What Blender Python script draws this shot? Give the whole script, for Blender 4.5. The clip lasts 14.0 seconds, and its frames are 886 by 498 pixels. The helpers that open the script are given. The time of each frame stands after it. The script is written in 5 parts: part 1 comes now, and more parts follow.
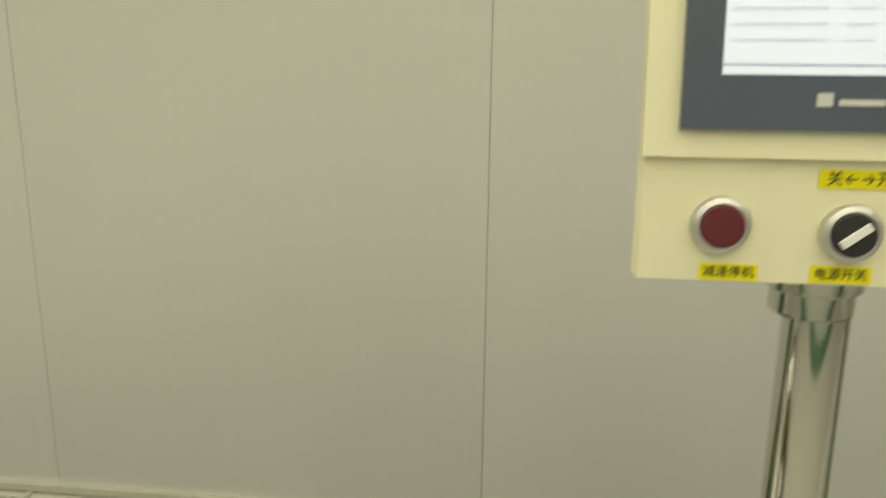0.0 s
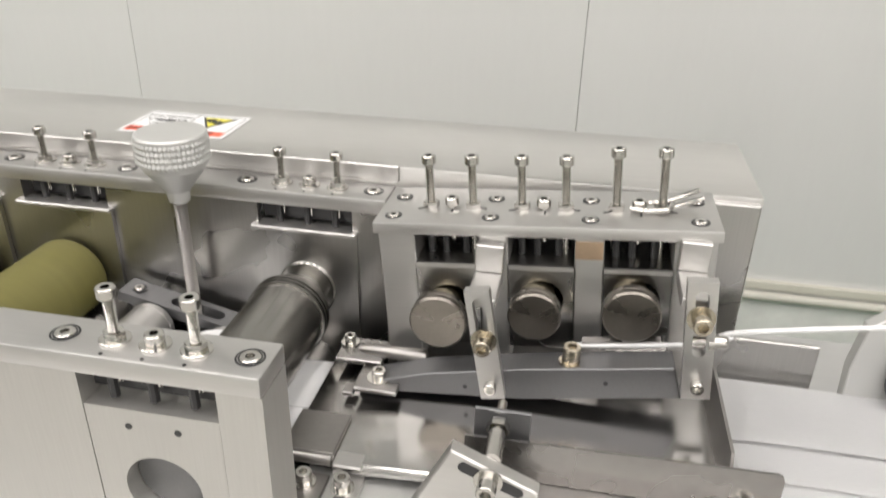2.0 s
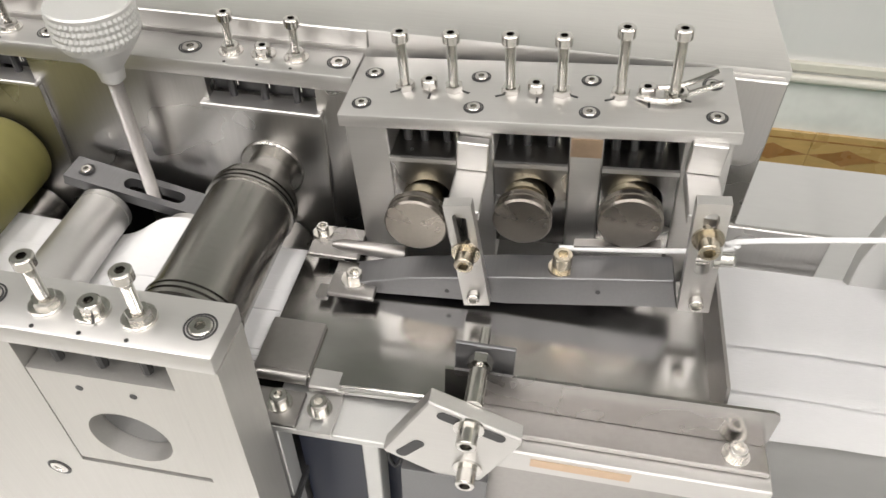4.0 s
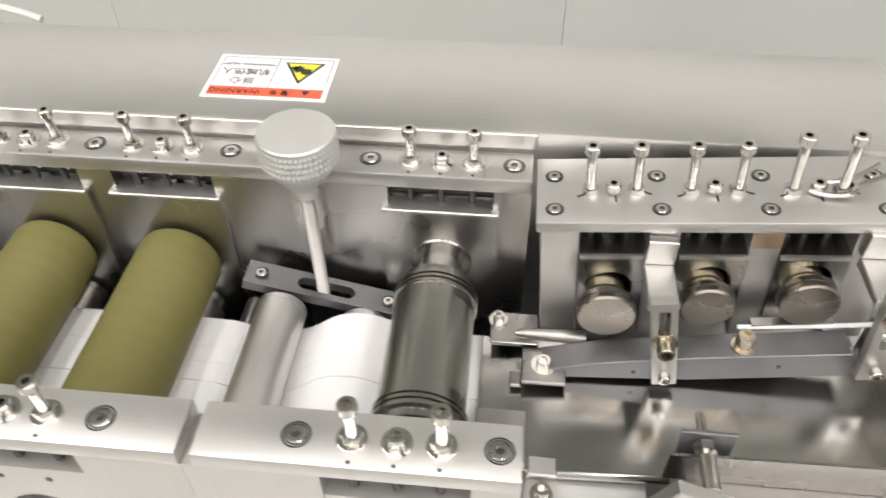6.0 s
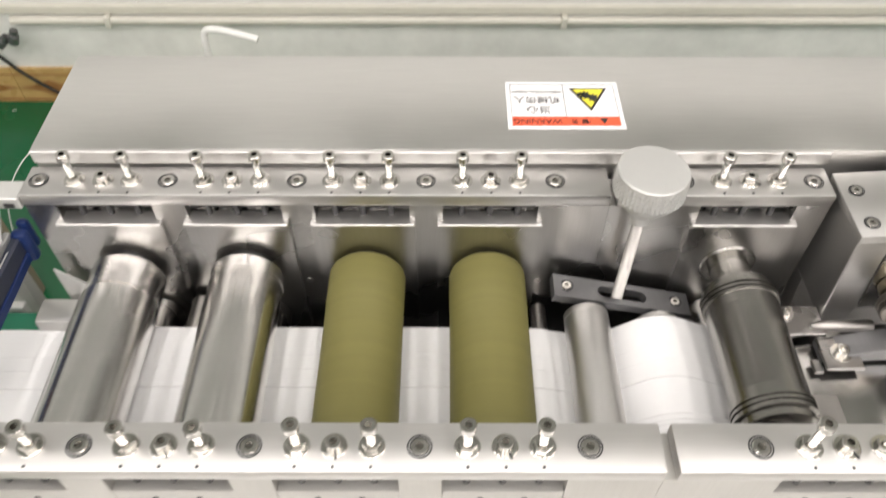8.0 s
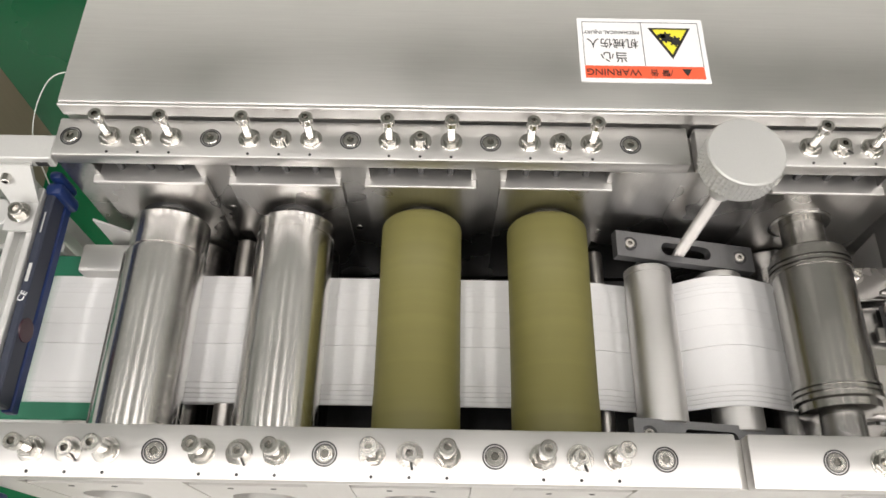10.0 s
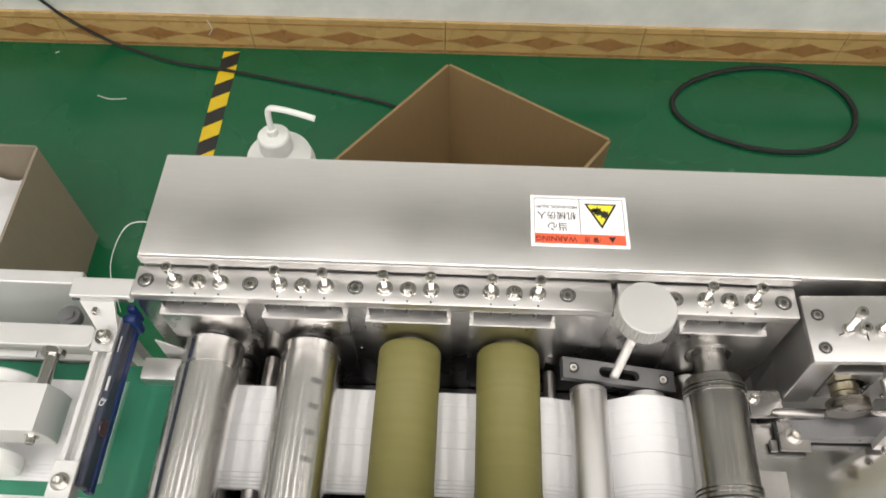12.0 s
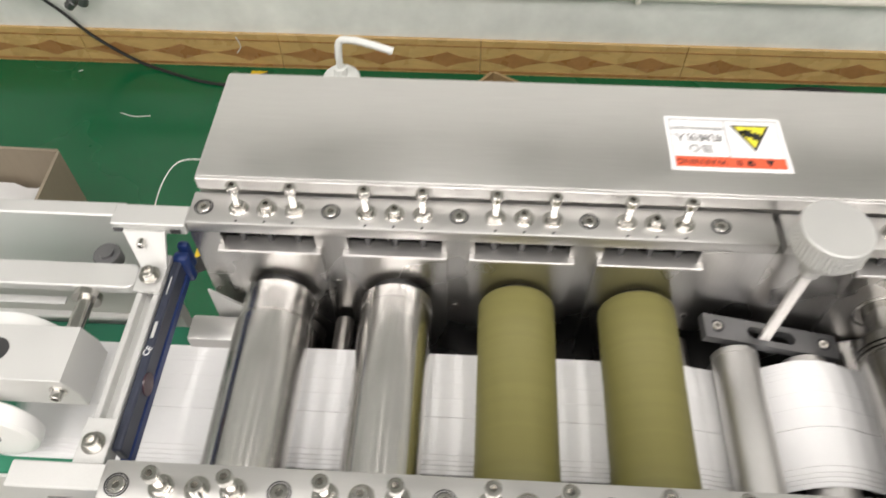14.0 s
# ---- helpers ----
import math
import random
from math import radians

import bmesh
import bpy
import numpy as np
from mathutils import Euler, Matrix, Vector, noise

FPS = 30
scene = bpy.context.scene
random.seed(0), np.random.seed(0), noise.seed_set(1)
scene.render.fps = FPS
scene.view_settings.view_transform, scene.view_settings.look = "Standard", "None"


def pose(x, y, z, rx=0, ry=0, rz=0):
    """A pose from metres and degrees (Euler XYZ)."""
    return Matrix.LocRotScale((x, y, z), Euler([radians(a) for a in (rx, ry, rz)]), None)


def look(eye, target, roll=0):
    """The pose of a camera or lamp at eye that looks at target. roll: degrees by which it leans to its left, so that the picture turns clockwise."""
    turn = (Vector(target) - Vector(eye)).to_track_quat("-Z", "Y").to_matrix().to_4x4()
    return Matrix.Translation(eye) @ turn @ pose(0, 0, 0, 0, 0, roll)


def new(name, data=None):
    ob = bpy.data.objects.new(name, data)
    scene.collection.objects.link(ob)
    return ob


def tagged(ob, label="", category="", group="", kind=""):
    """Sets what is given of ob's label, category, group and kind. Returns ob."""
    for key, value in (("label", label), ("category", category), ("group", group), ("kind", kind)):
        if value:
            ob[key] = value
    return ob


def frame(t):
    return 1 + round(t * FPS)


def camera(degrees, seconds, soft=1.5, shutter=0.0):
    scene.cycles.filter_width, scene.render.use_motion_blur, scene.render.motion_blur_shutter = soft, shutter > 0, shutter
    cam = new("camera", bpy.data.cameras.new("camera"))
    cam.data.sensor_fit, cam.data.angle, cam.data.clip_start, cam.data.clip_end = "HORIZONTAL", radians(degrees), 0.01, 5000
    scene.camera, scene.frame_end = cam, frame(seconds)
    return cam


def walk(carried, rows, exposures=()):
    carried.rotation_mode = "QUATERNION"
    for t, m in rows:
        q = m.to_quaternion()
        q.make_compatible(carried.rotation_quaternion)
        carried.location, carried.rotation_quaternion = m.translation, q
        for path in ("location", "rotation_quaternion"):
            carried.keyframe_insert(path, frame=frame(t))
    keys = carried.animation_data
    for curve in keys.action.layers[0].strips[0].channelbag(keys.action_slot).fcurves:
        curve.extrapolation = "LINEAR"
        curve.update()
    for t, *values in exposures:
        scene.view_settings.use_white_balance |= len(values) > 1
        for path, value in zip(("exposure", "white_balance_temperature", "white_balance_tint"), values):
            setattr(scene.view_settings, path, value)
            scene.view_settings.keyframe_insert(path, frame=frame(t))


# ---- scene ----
cam = camera(60.9, 14.0, shutter=0.4)
PATH = [
    (0, (0.458, -0.36, 1.383), (0.239, 1.578, 0.94), 0.6),
    (0.5, (0.427, -0.356, 1.334), (0.089, 1.55, 0.831), 0.4),
    (1, (0.397, -0.427, 1.273), (0.031, 1.464, 0.738), 1.4),
    (1.5, (0.381, -0.435, 1.229), (0.04, 1.408, 0.53), 1.5),
    (2, (0.379, -0.426, 1.201), (0.054, 1.333, 0.307), 1.3),
    (2.5, (0.384, -0.397, 1.2), (0.102, 1.219, 0.055), 1.4),
    (2.7, (0.386, -0.383, 1.205), (0.12, 1.173, -0.023), 1.5),
    (4.8, (0.344, -0.343, 1.253), (0.127, 1.047, -0.168), 0.3),
    (5, (0.334, -0.343, 1.258), (0.124, 1.054, -0.159), 0.2),
    (5.5, (0.299, -0.345, 1.275), (0.117, 1.062, -0.134), -0.2),
    (6, (0.25, -0.349, 1.296), (0.098, 1.064, -0.112), -0.7),
    (6.5, (0.183, -0.35, 1.303), (0.08, 1.082, -0.089), -0.5),
    (7, (0.1, -0.351, 1.304), (0.044, 1.085, -0.087), -0.3),
    (7.5, (0.045, -0.354, 1.331), (0.026, 1.071, -0.072), -0.2),
    (8, (0.012, -0.353, 1.371), (0.009, 0.933, -0.161), -0.0),
    (8.2, (-0.0, -0.348, 1.383), (-0.0, 0.834, -0.23), 0.0),
    (10.3, (-0.036, -0.255, 1.403), (-0.043, 0.62, -0.396), 0.9),
    (10.5, (-0.042, -0.259, 1.403), (-0.058, 0.629, -0.389), 0.6),
    (11, (-0.033, -0.272, 1.446), (-0.062, 0.656, -0.326), 0.2),
    (11.5, (-0.007, -0.284, 1.514), (-0.053, 0.701, -0.227), -0.5),
    (12, (-0.0, -0.291, 1.549), (-0.052, 0.768, -0.147), -0.4),
    (12.5, (-0.004, -0.305, 1.559), (-0.061, 0.848, -0.074), -0.6),
    (13, (-0.004, -0.321, 1.54), (-0.065, 0.886, -0.053), -0.6),
    (13.5, (-0.025, -0.323, 1.477), (-0.086, 0.899, -0.106), -0.5),
    (14, (-0.077, -0.312, 1.405), (-0.149, 0.877, -0.201), -0.5),
]
EXPOSURES = [(0, -0.75, 8300, -10), (0.5, -0.5, 6900, 4), (1.0, -0.26, 6400, 8), (1.5, -0.05, 6400, 8), (5.0, 0.12, 6400, 8), (8.2, 0.13, 6500, 9), (10.3, -0.1, 6450, 8), (11.5, -0.05, 6450, 8), (12.5, 0.1, 6450, 8), (14, 0.1, 6450, 8)]
walk(cam, [(t, look(eye, target, roll)) for t, eye, target, roll in PATH], EXPOSURES)

# ---- light ----
world = bpy.data.worlds.new("room_world")
scene.world = world
world.use_nodes = True
world.node_tree.nodes["Background"].inputs[0].default_value = (0.9, 0.95, 1.0, 1)
world.node_tree.nodes["Background"].inputs[1].default_value = 0.25
LAMP_POWER = 9.2
LAMP_GLOW = 4.0


# ---- materials ----
def nodes_of(name):
    m = bpy.data.materials.new(name)
    m.use_nodes = True
    t = m.node_tree
    return m, t, t.nodes["Principled BSDF"]


def material(name, color, rough=0.5, metal=0.0, grain=None, vary=0.12, bump=0.1, spread=0.12, stain=6.0, stain_amount=0.15, coat=0.0, island=0.0, glow=0.0, spec=0.5, turned=0.0):
    """Principled surface with fine grain (grain: scale per axis) and larger stains in colour and roughness."""
    m, t, p = nodes_of(name)
    n, link = t.nodes, t.links
    grain = grain or (300, 300, 300)
    co = n.new("ShaderNodeTexCoord")
    mp = n.new("ShaderNodeMapping")
    mp.inputs["Scale"].default_value = grain
    link.new(co.outputs["Object"], mp.inputs["Vector"])
    fine = n.new("ShaderNodeTexNoise")
    fine.inputs["Scale"].default_value = 1.0
    fine.inputs["Detail"].default_value = 3.0
    link.new(mp.outputs["Vector"], fine.inputs["Vector"])
    big = n.new("ShaderNodeTexNoise")
    big.inputs["Scale"].default_value = stain
    big.inputs["Detail"].default_value = 3.0
    big.inputs["Roughness"].default_value = 0.5
    link.new(co.outputs["Object"], big.inputs["Vector"])
    mix = n.new("ShaderNodeMath")
    mix.operation = "MULTIPLY_ADD"
    link.new(fine.outputs["Fac"], mix.inputs[0])
    mix.inputs[1].default_value = vary
    mix.inputs[2].default_value = 1 - vary / 2
    mix2 = n.new("ShaderNodeMath")
    mix2.operation = "MULTIPLY_ADD"
    link.new(big.outputs["Fac"], mix2.inputs[0])
    mix2.inputs[1].default_value = stain_amount
    mix2.inputs[2].default_value = 1 - stain_amount / 2
    mul = n.new("ShaderNodeMath")
    mul.operation = "MULTIPLY"
    link.new(mix.outputs[0], mul.inputs[0])
    link.new(mix2.outputs[0], mul.inputs[1])
    out = mul
    if island:
        info = n.new("ShaderNodeObjectInfo")
        vi = n.new("ShaderNodeMath")
        vi.operation = "MULTIPLY_ADD"
        link.new(info.outputs["Random"], vi.inputs[0])
        vi.inputs[1].default_value = island
        vi.inputs[2].default_value = 1 - island / 2
        m2 = n.new("ShaderNodeMath")
        m2.operation = "MULTIPLY"
        link.new(mul.outputs[0], m2.inputs[0])
        link.new(vi.outputs[0], m2.inputs[1])
        out = m2
    hue = n.new("ShaderNodeVectorMath")
    hue.operation = "SCALE"
    hue.inputs[0].default_value = color
    link.new(out.outputs[0], hue.inputs["Scale"])
    link.new(hue.outputs[0], p.inputs["Base Color"])
    ro = n.new("ShaderNodeMapRange")
    ro.interpolation_type = "SMOOTHSTEP"
    ro.inputs["From Min"].default_value = 0.3
    ro.inputs["From Max"].default_value = 0.7
    ro.inputs["To Min"].default_value = max(0.03, rough - spread / 2)
    ro.inputs["To Max"].default_value = min(1, rough + spread / 2)
    link.new(big.outputs["Fac"], ro.inputs["Value"])
    link.new(ro.outputs[0], p.inputs["Roughness"])
    p.inputs["Metallic"].default_value = metal
    p.inputs["Coat Weight"].default_value = coat
    p.inputs["Specular IOR Level"].default_value = spec
    if bump:
        b = n.new("ShaderNodeBump")
        b.inputs["Strength"].default_value = bump
        b.inputs["Distance"].default_value = 0.0004
        link.new(fine.outputs["Fac"], b.inputs["Height"])
        link.new(b.outputs[0], p.inputs["Normal"])
    if turned:
        tg = n.new("ShaderNodeTangent")
        tg.direction_type, tg.axis = "RADIAL", "Y"
        link.new(tg.outputs[0], p.inputs["Tangent"])
        p.inputs["Anisotropic"].default_value = turned
        p.inputs["Anisotropic Rotation"].default_value = 0.25
    if glow:
        p.inputs["Emission Color"].default_value = (*color, 1)
        p.inputs["Emission Strength"].default_value = glow
    return m


M = {}
M["cover"] = material("brushed_stainless_cover", (0.78, 0.768, 0.748), 0.35, 1.0, (25, 700, 700), 0.12, 0.06, 0.13, 7.0, 0.20)
M["plate"] = material("brushed_stainless_plate", (0.475, 0.467, 0.452), 0.28, 1.0, (900, 900, 30), 0.14, 0.06, 0.12, 14.0, 0.12)
M["alu"] = material("milled_aluminium", (0.63, 0.62, 0.605), 0.44, 1.0, (30, 900, 900), 0.08, 0.05, 0.08, 18.0, 0.08)
M["alu_white"] = material("bead_blasted_aluminium", (0.66, 0.66, 0.645), 0.52, 0.75, (1500, 1500, 1500), 0.1, 0.1, 0.08, 20.0, 0.08)
M["screw"] = material("stainless_screw", (0.60, 0.585, 0.555), 0.19, 1.0, (900, 900, 900), 0.1, 0.05, 0.1, 80.0, 0.2)
M["steel"] = material("ground_steel_roller", (0.79, 0.775, 0.755), 0.215, 1.0, (4, 500, 4), 0.20, 0.02, 0.03, 30.0, 0.04, turned=0.75)
M["steel_dark"] = material("dark_ground_steel", (0.36, 0.35, 0.33), 0.25, 1.0, (4, 500, 4), 0.22, 0.03, 0.04, 30.0, 0.08, turned=0.5)
M["steel_worn"] = material("worn_grey_steel", (0.33, 0.32, 0.31), 0.27, 1.0, (200, 200, 200), 0.15, 0.08, 0.1, 25.0, 0.25)
M["satin"] = material("satin_grey_steel", (0.38, 0.365, 0.35), 0.38, 1.0, (300, 300, 300), 0.14, 0.08, 0.1, 35.0, 0.2)
M["anod"] = material("dark_grey_anodised", (0.20, 0.20, 0.205), 0.42, 0.8, (900, 60, 900), 0.15, 0.08, 0.1, 30.0, 0.2)
M["tray"] = material("polished_smeared_steel", (0.47, 0.462, 0.45), 0.185, 1.0, (60, 200, 60), 0.14, 0.03, 0.14, 26.0, 0.30)
M["brass"] = material("yellowed_bearing_steel", (0.36, 0.32, 0.235), 0.28, 1.0, (300, 300, 300), 0.15, 0.03, 0.1, 60.0, 0.2)
# darker than the screw steel: shade of the hex socket put into colour
M["socket"] = material("shaded_hex_socket", (0.24, 0.23, 0.21), 0.22, 1.0, None, 0.2, 0.05)
M["press"] = material("brownish_turned_steel", (0.245, 0.225, 0.20), 0.30, 1.0, (500, 40, 500), 0.16, 0.06, 0.12, 45.0, 0.25)
M["bolt_warm"] = material("slightly_yellowed_bolt", (0.50, 0.455, 0.37), 0.26, 1.0, (900, 900, 900), 0.1, 0.05, 0.1, 80.0, 0.2)
M["front_plate"] = material("matt_ground_plate", (0.58, 0.57, 0.545), 0.46, 0.85, (900, 900, 30), 0.10, 0.06, 0.10, 12.0, 0.10)
M["black"] = material("black_plastic", (0.02, 0.021, 0.023), 0.45, 0.0, None, 0.2, 0.08)
# near-black colour stands in for the shade inside holes, slots and gaps
M["cavity"] = material("recess_shade_steel", (0.06, 0.06, 0.062), 0.4, 0.6, None, 0.3, 0.1)
M["olive"] = material("olive_rubber", (0.150, 0.138, 0.040), 0.62, 0.0, (3, 120, 3), 0.28, 0.12, 0.14, 18.0, 0.12)
M["fabric"] = material("white_nonwoven_fabric", (0.79, 0.79, 0.79), 0.85, 0.0, (220, 2500, 2500), 0.09, 0.35, 0.05, 30.0, 0.06)
M["belt"] = material("green_belt", (0.012, 0.16, 0.085), 0.5, 0.0, (1200, 1200, 1200), 0.15, 0.15)
M["blue"] = material("blue_sensor_plastic", (0.007, 0.022, 0.10), 0.4, 0.0, None, 0.1, 0.05)
M["navy"] = material("dark_sensor_case", (0.03, 0.035, 0.055), 0.35, 0.0, None, 0.1, 0.05)
M["white_plastic"] = material("white_plastic", (0.80, 0.80, 0.78), 0.4, 0.0, None, 0.05, 0.03)
M["milky"] = material("milky_polyethylene", (0.66, 0.67, 0.64), 0.45, 0.0, None, 0.05, 0.03)
M["wall"] = material("white_sandwich_panel", (0.79, 0.79, 0.775), 0.38, 0.0, (60, 60, 8), 0.03, 0.06, 0.12, 1.6, 0.06, island=0.03)
M["plaster"] = material("grey_painted_plaster", (0.84, 0.845, 0.81), 0.6, 0.0, (40, 40, 40), 0.1, 0.25, 0.2, 9.0, 0.36)
M["cream"] = material("cream_profile", (0.72, 0.70, 0.61), 0.5, 0.0, (60, 60, 60), 0.12, 0.1, 0.1, 9.0, 0.15)
M["conduit"] = material("white_conduit", (0.74, 0.72, 0.64), 0.4, 0.0, (40, 40, 40), 0.08, 0.05, 0.1, 7.0, 0.12)
M["tile"] = material("ochre_glazed_tile", (0.56, 0.37, 0.145), 0.3, 0.0, (30, 120, 90), 0.3, 0.08, 0.2, 12.0, 0.35, island=0.12)
M["tile_dark"] = material("brown_tile_lozenge", (0.37, 0.185, 0.065), 0.32, 0.0, (60, 60, 60), 0.3, 0.06, 0.2, 16.0, 0.35)
M["floor"] = material("green_epoxy_floor", (0.006, 0.119, 0.043), 0.24, 0.0, (160, 160, 160), 0.12, 0.1, 0.2, 2.2, 0.3)
M["ceiling"] = material("pale_grey_ceiling", (0.56, 0.56, 0.55), 0.7, 0.0, (20, 20, 20), 0.05, 0.05)
M["card"] = material("brown_cardboard", (0.285, 0.195, 0.088), 0.75, 0.0, (180, 180, 14), 0.14, 0.25, 0.1, 6.0, 0.2)
M["card_dull"] = material("dusty_cardboard", (0.30, 0.25, 0.185), 0.75, 0.0, (180, 180, 14), 0.14, 0.25, 0.1, 6.0, 0.2)
M["yellow"] = material("yellow_vinyl", (0.85, 0.60, 0.02), 0.45, 0.0, None, 0.08, 0.05, 0.1, 30, 0.15)
M["tape_black"] = material("black_vinyl", (0.025, 0.025, 0.025), 0.45, 0.0, None, 0.2, 0.05)
M["rubber"] = material("black_rubber", (0.018, 0.018, 0.018), 0.55, 0.0, None, 0.3, 0.1)
M["label"] = material("white_vinyl_label", (0.82, 0.82, 0.82), 0.35, 0.0, None, 0.03, 0.02, 0.05)
M["orange"] = material("orange_red_print", (0.78, 0.115, 0.05), 0.35, 0.0, None, 0.05, 0.02)
M["warn"] = material("yellow_print", (0.80, 0.72, 0.05), 0.35, 0.0, None, 0.05, 0.02)
M["ink"] = material("black_print", (0.02, 0.02, 0.02), 0.4, 0.0, None, 0.05, 0.02)
M["case"] = material("cream_powder_coat", (0.80, 0.77, 0.56), 0.42, 0.0, (900, 900, 900), 0.05, 0.18, 0.08, 12, 0.06)
M["bezel"] = material("slate_grey_bezel", (0.072, 0.088, 0.130), 0.35, 0.0, None, 0.08, 0.03)
M["screen"] = material("lit_white_screen", (0.70, 0.76, 1.0), 0.3, 0.0, None, 0.0, 0.0, 0.05, 6, 0.02, glow=0.62)
M["screen_text"] = material("grey_screen_text", (0.52, 0.56, 0.70), 0.4, 0.0, None, 0.0, 0.0, 0.05, 6, 0.02, glow=0.55)
M["red"] = material("dark_red_button", (0.12, 0.014, 0.024), 0.4, 0.0, None, 0.08, 0.03)
M["lens"] = material("dark_purple_lens", (0.055, 0.026, 0.034), 0.25, 0.0, None, 0.08, 0.02)
M["chrome"] = material("polished_stainless", (0.66, 0.65, 0.60), 0.08, 1.0, (900, 900, 900), 0.04, 0.0, 0.04, 20, 0.06)
M["sticker_yellow"] = material("yellow_sticker", (0.80, 0.72, 0.02), 0.45, 0.0, None, 0.04, 0.02)
M["table"] = material("light_grey_table_top", (0.55, 0.55, 0.54), 0.34, 0.5, (60, 300, 300), 0.06, 0.04, 0.12, 6.0, 0.1)
# colour of warm reflections painted onto bare metal
M["warm_glint"] = material("painted_orange_reflection", (0.60, 0.45, 0.32), 0.36, 1.0, None, 0.15, 0.05, 0.1, 60, 0.3)
M["lamp"] = material("lamp_diffuser", (1.0, 0.94, 0.90), 0.5, 0.0, None, 0.0, 0.0, glow=LAMP_GLOW)
# for the added sheet that the front metal faces reflect
M["mat"] = material("pale_grey_reflector", (0.50, 0.49, 0.46), 0.6, 0.0, (90, 90, 90), 0.1, 0.15, 0.15, 3.0, 0.2)
M["lint"] = material("white_lint", (0.7, 0.72, 0.68), 0.9, 0.0)


# ---- building helpers ----
def box(bm, x0, x1, y0, y1, z0, z1, bevel=0.0, segments=1):
    v = [bm.verts.new(p) for p in ((x0, y0, z0), (x1, y0, z0), (x1, y1, z0), (x0, y1, z0), (x0, y0, z1), (x1, y0, z1), (x1, y1, z1), (x0, y1, z1))]
    f = [bm.faces.new([v[i] for i in q]) for q in ((0, 3, 2, 1), (4, 5, 6, 7), (0, 1, 5, 4), (1, 2, 6, 5), (2, 3, 7, 6), (3, 0, 4, 7))]
    if bevel:
        bmesh.ops.bevel(bm, geom=list({e for q in f for e in q.edges}), offset=bevel, segments=segments, affect="EDGES", profile=0.5)
    return bm


def boxes(*rows, bevel=0.0, segments=1):
    bm = bmesh.new()
    for r in rows:
        box(bm, *r, bevel=bevel, segments=segments)
    return bm


AXIS = {"x": Matrix.Rotation(radians(90), 4, "Y"), "y": Matrix.Rotation(radians(-90), 4, "X"), "z": Matrix.Identity(4)}


def lathe(bm, rings, place=(0, 0, 0), axis="z", n=32, hexes=(), caps=True):
    """Rings (radius, height) turned round an axis; rings named in hexes are hexagons of that inner radius."""
    m = Matrix.Translation(place) @ AXIS[axis]
    rows = []
    for k, (r, z) in enumerate(rings):
        row = []
        for i in range(n):
            a = 2 * math.pi * i / n
            q = r
            if k in hexes:
                q = r / math.cos((a % (math.pi / 3)) - math.pi / 6)
            row.append(bm.verts.new(m @ Vector((q * math.cos(a), q * math.sin(a), z))))
        rows.append(row)
    for a, b in zip(rows, rows[1:]):
        for i in range(n):
            j = (i + 1) % n
            bm.faces.new((a[i], a[j], b[j], b[i]))
    if caps:
        bm.faces.new(list(reversed(rows[0])))
        bm.faces.new(rows[-1])
    return bm


def tube(bm, points, r, n=10):
    """A round bar along a smooth line of points."""
    pts = [Vector(p) for p in points]
    rows = []
    up = Vector((0.13, 0.21, 0.97))
    for i, p in enumerate(pts):
        d = (pts[min(i + 1, len(pts) - 1)] - pts[max(i - 1, 0)]).normalized()
        s = d.cross(up).normalized()
        u = s.cross(d)
        rows.append([bm.verts.new(p + r * (math.cos(a) * s + math.sin(a) * u)) for a in (2 * math.pi * k / n for k in range(n))])
    for a, b in zip(rows, rows[1:]):
        for i in range(n):
            j = (i + 1) % n
            bm.faces.new((a[i], a[j], b[j], b[i]))
    bm.faces.new(list(reversed(rows[0])))
    bm.faces.new(rows[-1])
    return bm


def bend(points, steps=6):
    """A smooth line through points."""
    pts = [Vector(p) for p in points]
    out = []
    for i in range(len(pts) - 1):
        a, b, c, d = pts[max(i - 1, 0)], pts[i], pts[i + 1], pts[min(i + 2, len(pts) - 1)]
        for k in range(steps):
            t = k / steps
            out.append(0.5 * ((2 * b) + (c - a) * t + (2 * a - 5 * b + 4 * c - d) * t * t + (3 * b - a - 3 * c + d) * t ** 3))
    out.append(pts[-1])
    return out


def prism(bm, outline, depth0, depth1, axis="y", bevel=0.0):
    """A flat plate of an outline; axis y: outline in x, z; axis z: in x, y; axis x: in y, z."""
    def at(p, d):
        return {"y": (p[0], d, p[1]), "z": (p[0], p[1], d), "x": (d, p[0], p[1])}[axis]
    a = [bm.verts.new(at(p, depth0)) for p in outline]
    b = [bm.verts.new(at(p, depth1)) for p in outline]
    f = [bm.faces.new(a), bm.faces.new(list(reversed(b)))]
    for i in range(len(a)):
        j = (i + 1) % len(a)
        f.append(bm.faces.new((a[j], a[i], b[i], b[j])))
    bmesh.ops.recalc_face_normals(bm, faces=f)
    if bevel:
        bmesh.ops.bevel(bm, geom=list({e for q in f[:2] for e in q.edges}), offset=bevel, segments=1, affect="EDGES")
    return bm


